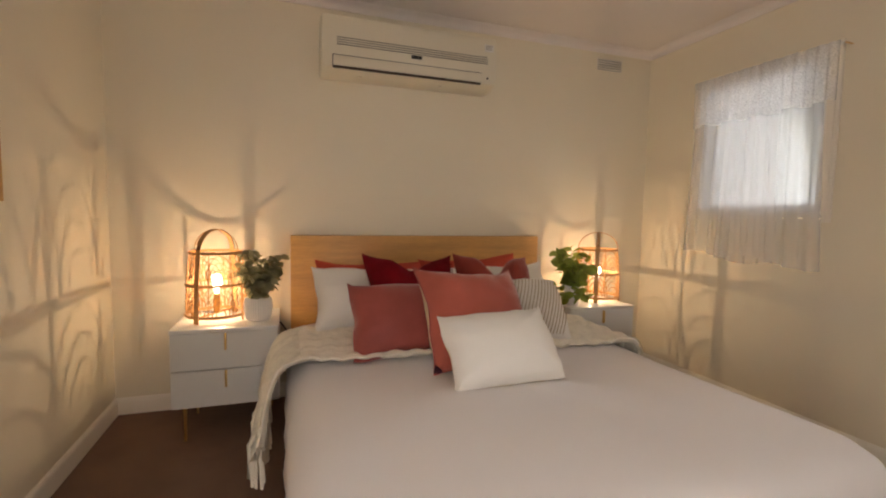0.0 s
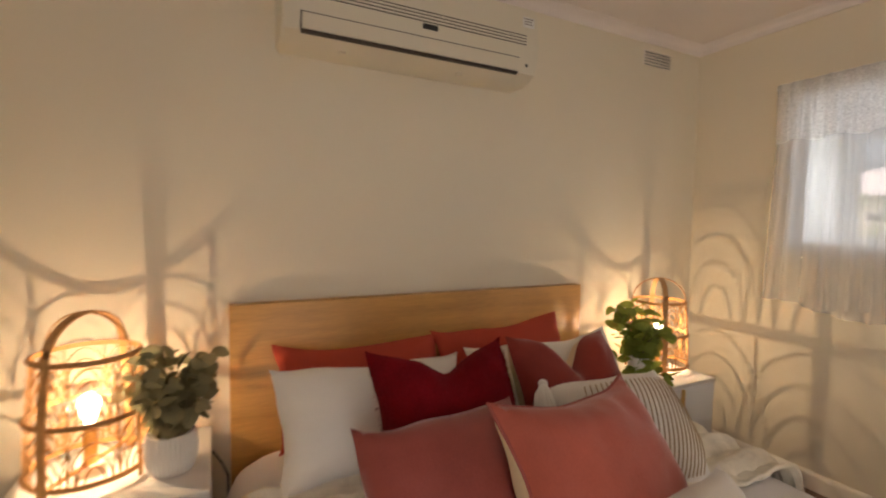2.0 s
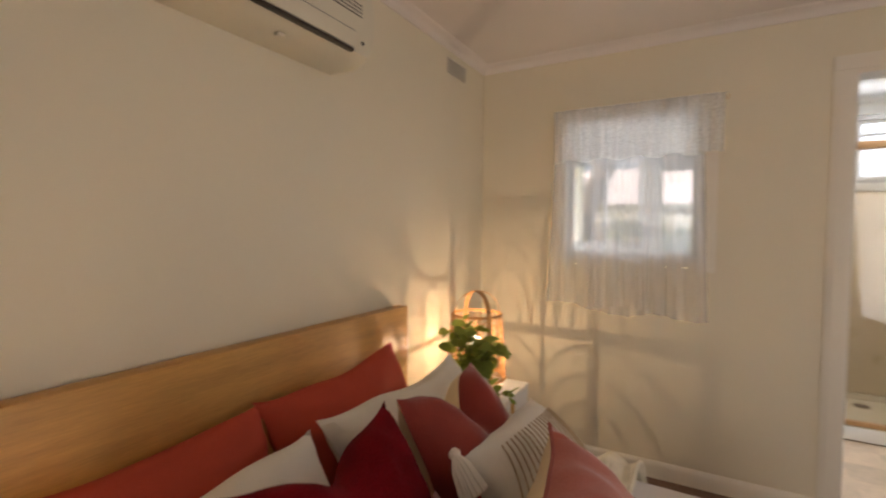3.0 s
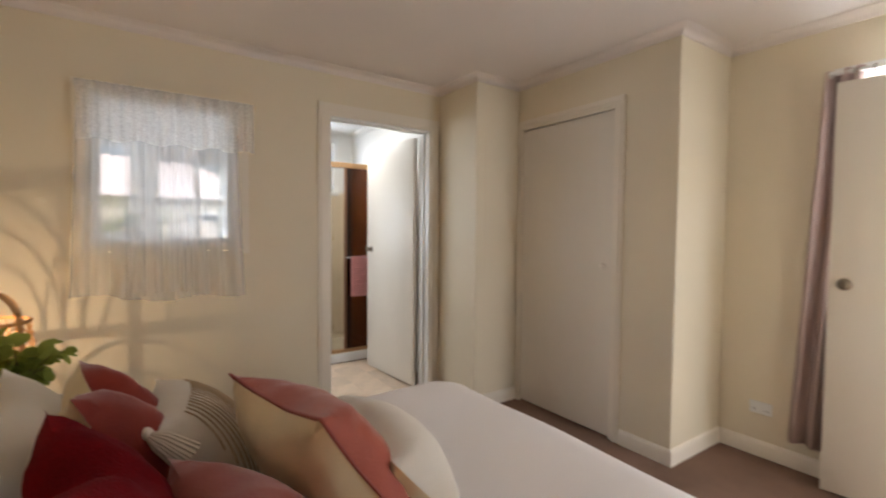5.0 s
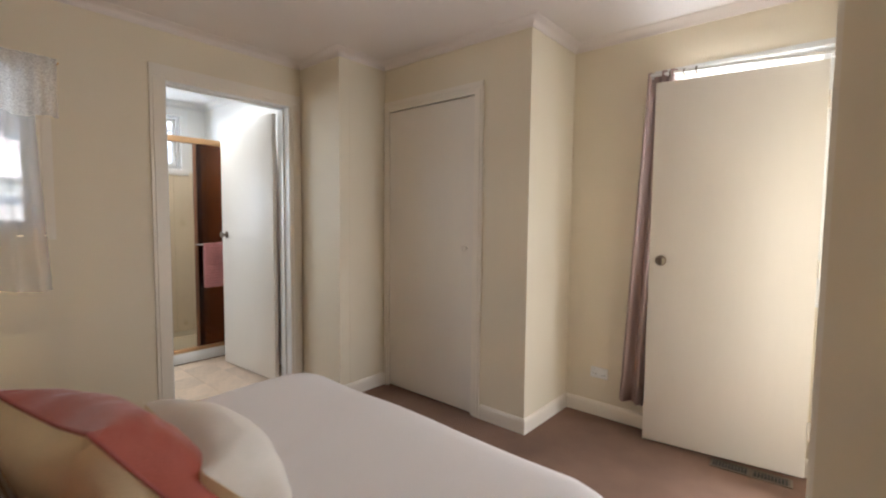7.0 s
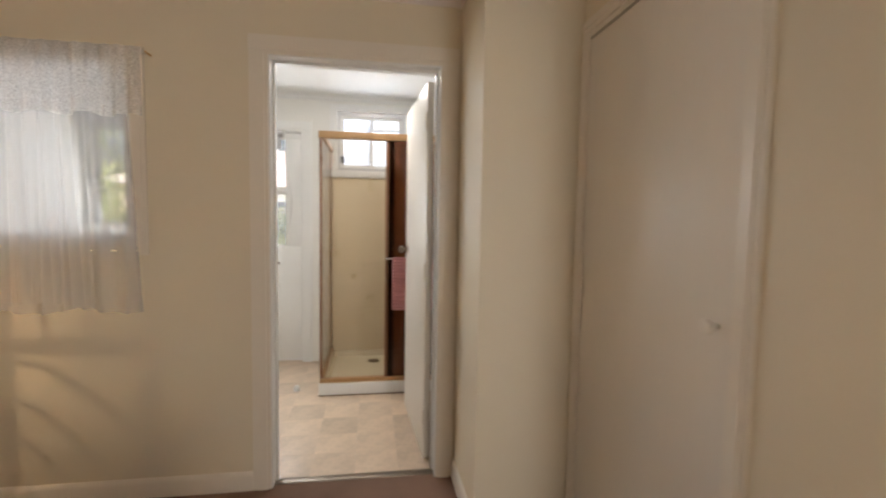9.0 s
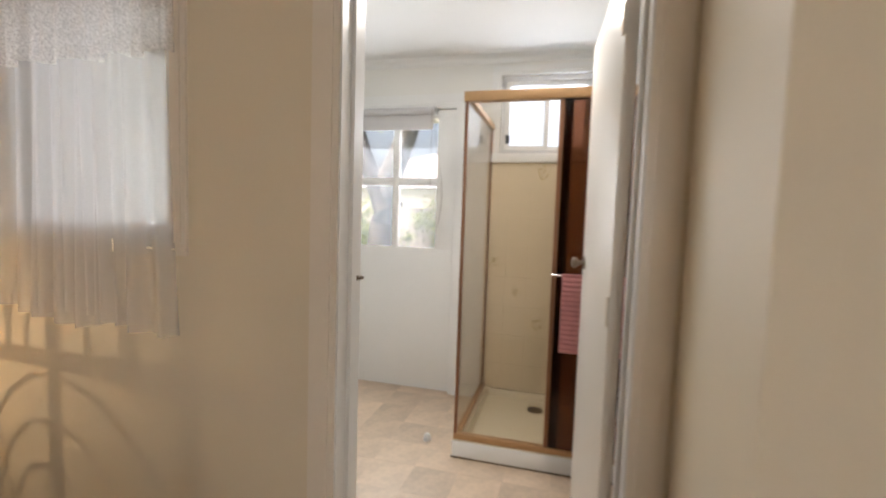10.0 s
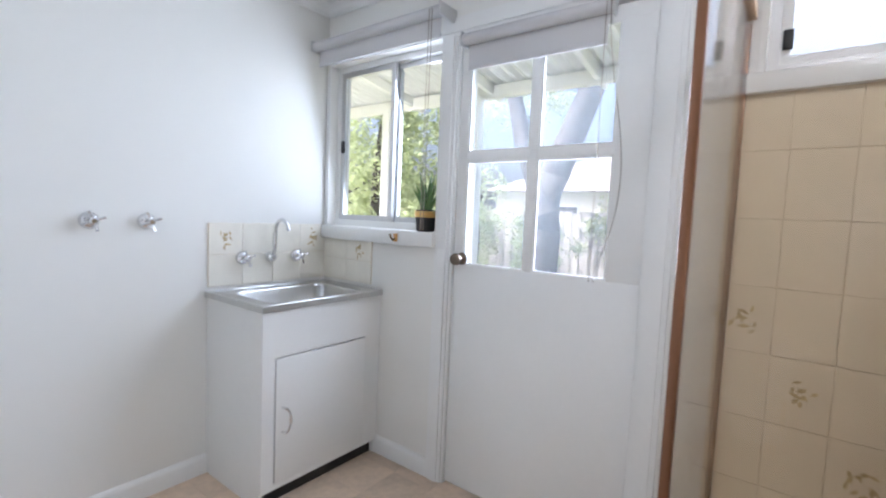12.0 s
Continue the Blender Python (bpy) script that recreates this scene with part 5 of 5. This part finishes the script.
def cloth(u, v):
    y = -2.435 - 0.30 * u
    s = 2 * v - 1                          # over the rail: front down, back down
    a = abs(s) * 0.40
    x = SX - 0.035 + (-1 if s < 0 else 1) * min(0.013, a * 0.2) - (0.004 if s < 0 else 0)
    rib = 0.004 * math.sin(abs(s) * 105)
    return Vector((x + (rib if s < 0 else -rib) - 0.004 * math.sin(u * 9) * (s < 0), y - 0.01 * abs(s) * math.sin(u * 3), 1.046 - max(0, a - 0.012)))


tw = solid("hand_towel", sheet(cloth, 20, 150), TOWEL, "ribbed pink terry towel hanging on a rail", "towel")
tw.modifiers.new("thick", "SOLIDIFY").thickness = 0.006

# shower window
swn = thing("window_shower", "white sliding window with bright panes above the shower", "window", kind="structure")
y0, y1, z0, z1 = SW
bm = bmesh.new()
for a in ((y0, z0, y0 + 0.03, z1), (y1 - 0.03, z0, y1, z1), (y0 + 0.03, z0, y1 - 0.03, z0 + 0.03), (y0 + 0.03, z1 - 0.03, y1 - 0.03, z1)):
    box(bm, XL + 0.04, a[0], a[1], XL + 0.11, a[2], a[3])
part("outer_frame", bm, ALU, swn, "aluminium outer frame", smooth=False)
sash(swn, XL + 0.06, -2.29, y1 - 0.03, z0 + 0.03, z1 - 0.03, WHITE, FROST, 0.028, 0.025, "bright frosted pane")
sash(swn, XL + 0.09, y0 + 0.03, -2.26, z0 + 0.03, z1 - 0.03, WHITE, FROST, 0.028, 0.025, "bright frosted pane")
part("upper_rail", rbox(XL + 0.075, y0 + 0.06, 2.13, XL + 0.09, y1 - 0.06, 2.155, 0.002), WHITE, swn, "white rail across the panes")
part("latch", rbox(XL + 0.035, y1 - 0.062, 1.83, XL + 0.05, y1 - 0.036, 1.89, 0.004), BLACK, swn, "dark sash latch")
part("window_sill", rbox(XL - 0.03, y0 - 0.06, z0 - 0.062, XL + 0.04, y1 + 0.06, z0 - 0.001, 0.005), WHITE, swn, "white painted sill board")
architrave("trim_shower_window", "x", XL, -0.016, y0, y1, z1, WHITE, "white painted window casing", w=0.06, zbot=z0)

stop = thing("door_stop", "small white rubber door stop on the floor", "door stop", pose(3.93, -1.72, 0))
part("body", lathe([(0.022, 0), (0.024, 0.01), (0.018, 0.03), (0.012, 0.04), (0.002, 0.042)], 20), WHITE, stop)

# ---- garden outside ----
GRASS = mat("lawn", (0.11, 0.12, 0.055), 0.9, grain=(0.9,), stain=0.4, stain_scale=1.2, bump=1.0, bump_scale=60)
PAVE = mat("concrete_slab", (0.42, 0.41, 0.39), 0.85, stain=0.15, bump=0.3)
PALING = mat("weathered_paling", (0.30, 0.27, 0.24), 0.85, grain=(0.8,), stain=0.25, stain_scale=4, bump=0.4, bump_scale=50, stretch=(3, 3, 0.4), random_tone=0.6)
BARK = mat("rough_bark", (0.045, 0.038, 0.032), 0.9, grain=(0.9,), stain=0.35, stain_scale=5, bump=1.0, bump_scale=28, stretch=(1, 1, 0.3))
LEAFG = veil("tree_leaf", (0.46, 0.51, 0.29), 0.0, 3, 0.0, 0.55)
LEAFL = veil("shrub_leaf", (0.30, 0.33, 0.15), 0.0, 3, 0.0, 0.6)
ROOFM = mat("corrugated_sheet", (0.70, 0.71, 0.70), 0.5, stain=0.1)
TILER = mat("grey_roof_tile", (0.22, 0.20, 0.20), 0.8, stain=0.25, stain_scale=6)
bm = bmesh.new()
N = 40
vs = [bm.verts.new((300 * math.cos(2 * math.pi * k / N), 300 * math.sin(2 * math.pi * k / N), -0.14)) for k in range(N)]
bm.faces.new(vs)
solid("ground", bm, GRASS, "green lawn around the house", "ground", kind="structure")
solid("pavement", rbox(XL + 0.14, -4.5, -0.2, 7.0, 3.2, -0.05, 0.01), PAVE, "pale concrete porch slab", "paving", kind="structure")


def post(x, y):
    p = thing("porch_post", "square white painted timber porch post", "post", pose(x, y, -0.05), "porch posts")
    part("shaft", rbox(-0.05, -0.05, 0, 0.05, 0.05, 2.44, 0.006), WHITE, p)
    part("base_plate", rbox(-0.065, -0.065, 0, 0.065, 0.065, 0.02, 0.004), ALU, p)


for y in (-1.72, 0.30, 1.42, 3.0):
    post(6.5, y)
pr = thing("porch_roof", "white-beamed porch roof of corrugated sheet", "roof", pose(XL + 0.15, -0.8, 2.45))


def corrugated(u, v):
    y = -1.0 + 5.0 * u
    return Vector((2.05 * v, y, 0.36 - 0.32 * v + 0.016 * math.sin(y * 2 * math.pi / 0.11)))


sheet_ob = part("sheeting", sheet(corrugated, 360, 1), ROOFM, pr, "corrugated pale roof sheet")
part("front_beam", rbox(1.80, -1.0, -0.06, 1.86, 4.0, 0.06, 0.005), WHITE, pr, "white front beam")
part("wall_plate", rbox(0.002, -1.0, 0.20, 0.045, 4.0, 0.33, 0.005), WHITE, pr, "white wall plate")
for k in range(6):
    y = -0.95 + k * 0.98
    part("rafter", rbox(0.0, y - 0.022, -0.045, 1.98, y + 0.022, 0.045, 0.004, m=Matrix.Translation((0.04, 0, 0.285)) @ pose(0, 0, 0, 0, 8.7, 0)), WHITE, pr, "white painted rafter")
rl = thing("porch_rail", "low white timber rail between porch posts", "rail", pose(6.5, 0, 0))
part("top_rail", rbox(-0.04, -1.67, 0.66, 0.04, 0.25, 0.72, 0.005), WHITE, rl)
part("bottom_rail", rbox(-0.025, -1.67, 0.10, 0.025, 0.25, 0.15, 0.005), WHITE, rl)
for k in range(16):
    y = -1.60 + k * 0.117
    part("baluster", rbox(-0.015, y - 0.015, 0.15, 0.015, y + 0.015, 0.66, 0.002), WHITE, rl)

fence = thing("paling_fence", "weathered grey timber paling fence behind garden", "fence", pose(12.0, 2.0, -0.14))
pal = mesh_of("paling", rbox(-0.009, -0.048, 0, 0.009, 0.048, 1.62, 0.003, 1), PALING)
r = random.Random(11)
for k in range(150):
    ob = new("paling", pal)
    ob.parent = fence
    ob.matrix_basis = pose(0.012 * (k % 2) + r.uniform(-0.004, 0.004), -6.5 + k * 0.097, r.uniform(-0.02, 0.03), 0, 0, r.uniform(-1, 1))
for z in (0.35, 1.25):
    part("rail", rbox(0.02, -6.6, z, 0.06, 8.2, z + 0.08, 0.004), PALING, fence)
for k in range(6):
    part("fence_post", rbox(0.06, -6.5 + k * 2.6, -0.1, 0.16, -6.4 + k * 2.6, 1.6, 0.005), PALING, fence)


def tree(name, label, at, trunk, limbs, crown, leaves, material, leaf, seed, category="tree"):
    """trunk: points and radii; limbs: lists of points; crown: ellipsoids (centre, radii) filled with separate leaves."""
    rr = random.Random(seed)
    t = thing(name, label, category, at)
    part("trunk", tube(bmesh.new(), [p[:3] for p in trunk], [p[3] for p in trunk], 14), BARK, t, "rough grey-brown bark")
    for l in limbs:
        part("limb", tube(bmesh.new(), [p[:3] for p in l], [p[3] for p in l], 10), BARK, t)
    verts, faces = [], []
    for c, rad in crown:
        clumps = [Vector((rr.gauss(0, 0.5), rr.gauss(0, 0.5), rr.gauss(0, 0.5))) for _ in range(26)]
        for k in range(leaves // len(crown)):
            q = clumps[rr.randrange(26)] + Vector((rr.gauss(0, 0.13), rr.gauss(0, 0.13), rr.gauss(0, 0.13)))
            p = Vector((c[0] + q.x * rad[0], c[1] + q.y * rad[1], c[2] + q.z * rad[2]))
            e = Euler((rr.uniform(-1.2, 1.2), rr.uniform(-1.2, 1.2), rr.uniform(0, 6.3))).to_matrix()
            s = leaf * rr.uniform(0.6, 1.3)
            i = len(verts)
            verts += [p + e @ Vector(v) * s for v in ((0, -1, 0), (0.42, 0, 0.12), (0, 1, 0), (-0.42, 0, 0.12))]
            faces.append((i, i + 1, i + 2, i + 3))
    me = bpy.data.meshes.new("crown")
    me.from_pydata([tuple(v) for v in verts], [], faces)
    me.materials.append(material)
    ob = new("crown", me)
    ob.parent = t
    tagged(ob, "many small separate leaves", kind="stuff")
    return t


tree("garden_tree", "large leaning tree with forked trunk in the garden", pose(9.3, 0.95, -0.14),
     [(0, 0, -0.1, 0.36), (0.0, -0.05, 0.5, 0.27), (0.0, -0.12, 1.3, 0.24), (0.0, -0.22, 2.1, 0.22), (0.1, -0.7, 3.4, 0.17), (0.2, -1.2, 4.8, 0.12), (0.3, -1.5, 6.2, 0.05)],
     [[(0, -0.15, 1.5, 0.20), (0.1, 0.35, 2.6, 0.15), (0.2, 0.8, 4.0, 0.10), (0.2, 1.1, 5.5, 0.04)], [(0.1, -0.7, 3.4, 0.09), (-0.6, -0.3, 4.2, 0.05), (-1.0, 0.2, 4.6, 0.03)]],
     [((0.3, 1.6, 4.0), (1.3, 1.5, 1.4)), ((-0.3, 2.6, 2.6), (1.0, 1.4, 1.3)), ((0.6, -1.3, 5.6), (1.4, 1.6, 1.0)), ((0.0, 0.9, 5.5), (1.5, 1.5, 1.0))], 16000, LEAFG, 0.06, 5)
tree("garden_tree", "slender leafy tree beyond the laundry window", pose(8.2, 3.3, -0.14),
     [(0, 0, -0.1, 0.12), (0.02, 0.05, 1.0, 0.09), (0.0, 0.0, 2.2, 0.07), (0.1, -0.1, 3.6, 0.03)], [[(0, 0, 1.6, 0.05), (-0.2, -0.4, 2.5, 0.03), (-0.3, -0.7, 3.2, 0.015)]],
     [((0.0, -0.2, 2.5), (0.9, 1.0, 1.2)), ((0.1, 0.3, 3.6), (0.9, 1.0, 0.9)), ((0.0, 0.5, 1.5), (0.7, 0.8, 0.6))], 11000, LEAFG, 0.05, 6)
tree("garden_shrub", "pale green bushy shrub against the fence", pose(11.0, 0.0, -0.14),
     [(0, 0, -0.1, 0.05), (0, 0.02, 0.5, 0.04), (0.05, 0, 1.0, 0.02)], [[(0, 0, 0.4, 0.03), (-0.2, -0.3, 0.9, 0.012)]],
     [((0, 0, 1.15), (0.7, 0.9, 0.75)), ((0.1, -0.9, 0.9), (0.6, 0.7, 0.6))], 7000, LEAFL, 0.05, 7, "shrub")
tree("garden_shrub", "tall leafy shrub beside the fence", pose(11.2, 3.2, -0.14),
     [(0, 0, -0.1, 0.05), (0, 0.02, 0.8, 0.04), (0.05, 0, 1.4, 0.02)], [[(0, 0, 0.5, 0.03), (-0.2, 0.3, 1.2, 0.012)]],
     [((0, 0, 1.5), (0.8, 1.1, 1.0)), ((0, 1.6, 1.3), (0.8, 1.0, 0.9)), ((0, -1.4, 1.0), (0.6, 0.6, 0.6))], 8000, LEAFG, 0.055, 9, "shrub")

hs = thing("neighbour_house", "low brick neighbour house with tiled hip roof", "house", pose(20.0, 1.0, -0.14))
part("wall", rbox(-0.0, -7, 0, 8, 7, 2.6, 0.02), BRICKY, hs)
bm = bmesh.new()
v = [bm.verts.new(p) for p in ((-0.5, -7.5, 2.6), (8.5, -7.5, 2.6), (8.5, 7.5, 2.6), (-0.5, 7.5, 2.6), (4, -3.5, 4.6), (4, 3.5, 4.6))]
for f in ((0, 1, 4), (1, 2, 5, 4), (2, 3, 5), (3, 0, 4, 5), (3, 2, 1, 0)):
    bm.faces.new([v[i] for i in f])
part("roof", bm, TILER, hs, "grey tiled hip roof", smooth=False)
for y in (-4.0, 0.5, 4.0):
    wn = part("window", rbox(-0.03, y - 0.7, 0.9, 0.01, y + 0.7, 2.1, 0.01), WHITE, hs, "white framed window")
    part("pane", rbox(-0.045, y - 0.62, 0.98, -0.028, y + 0.62, 2.02, 0.004), BLACK, wn)

# ---- tile pieces ----
tile_v = mesh_of("tile", rbox(0.0003, 0.0003, -0.006, 0.2297, 0.2297, 0.0, 0.0006, 1), VINYL)
r = random.Random(2)
XF = XE + 0.07
for i in range(9):
    for j in range(13):
        x, y = XF + i * 0.23, YN2 - 0.23 - j * 0.23
        if x > XL - 0.02 or y < -3.0:
            continue
        ob = new("tile", tile_v)
        ob.parent = floor2
        ob.matrix_basis = pose(x, y, 0.0)


def tiled(name, label, m, nu, nv, z0, flowers, tw=0.152, th=0.18, glaze=TILE):
    """A field of wall tiles on a backing, in the plane x = 0 of m, running along +y."""
    wt = mesh_of("tile", rbox(-0.0055, 0.0007, 0.0007, 0.0, tw - 0.0007, th - 0.0007, 0.0012, 1), glaze)
    bm = bmesh.new()
    box(bm, -0.004, 0, 0, 0.0, nu * tw, nv * th)
    w = solid(name, bm, GROUT, label, "tiles", kind="structure", at=m @ pose(0, 0, z0))
    rr = random.Random(nu * 7 + nv)
    for i in range(nu):
        for j in range(nv):
            ob = new("tile", wt)
            ob.parent = w
            ob.matrix_basis = pose(-0.002, i * tw, j * th)
            if (i, j) in flowers:
                bm = bmesh.new()
                for k in range(11):
                    a, q = 0.57 * k + rr.uniform(-0.2, 0.2), rr.uniform(0.002, 0.048)
                    cy, cz = tw / 2 + 0.8 * q * math.cos(a), th / 2 + 1.1 * q * math.sin(a)
                    d = rr.uniform(0, 3.14)
                    L, W = rr.uniform(0.010, 0.019), rr.uniform(0.004, 0.007)
                    e, f = (math.cos(d), math.sin(d)), (-math.sin(d), math.cos(d))
                    pts = [(cy - L * e[0], cz - L * e[1]), (cy + W * f[0], cz + W * f[1]), (cy + L * e[0], cz + L * e[1]), (cy - W * f[0], cz - W * f[1])]
                    top = [bm.verts.new((-0.0060, p, s)) for p, s in pts]
                    bot = [bm.verts.new((-0.0052, p, s)) for p, s in pts]
                    bm.faces.new(top)
                    for n_ in range(4):
                        bm.faces.new((top[n_], top[(n_ + 1) % 4], bot[(n_ + 1) % 4], bot[n_]))
                part("printed_spray", bm, MOTIF, ob, "faded mustard flower spray")
    return w


SPLASH = mat("pale_glazed_tile", (0.82, 0.78, 0.68), 0.25, stain=0.04, stain_scale=14, random_tone=0.06)
tiled("wall_tiles_shower_outer", "cream glazed wall tiles with scattered flower sprays", pose(XL - 0.001, -2.804, 0), 6, 8, 0.072, {(5, 4), (4, 3), (3, 2), (2, 1), (1, 0), (3, 7), (2, 6), (1, 5), (0, 4)}, 0.152, 0.207)
tiled("wall_tiles_shower_south", "cream glazed wall tiles inside the shower", pose(SX, -2.819, 0, 0, 0, -90), 5, 8, 0.072, {(1, 4), (3, 2), (2, 6)}, 0.152, 0.207)
tiled("wall_tiles_splash_north", "pale splashback tiles behind the trough taps", pose(XL - 0.008, YN2 - 0.001, 0, 0, 0, 90), 4, 2, 0.90, {(0, 1), (3, 1)}, 0.167, 0.152, SPLASH)
tiled("wall_tiles_splash_side", "pale splashback tiles under the window sill", pose(XL - 0.001, -0.30, 0), 2, 2, 0.90, {(0, 1)}, 0.196, 0.121, SPLASH)
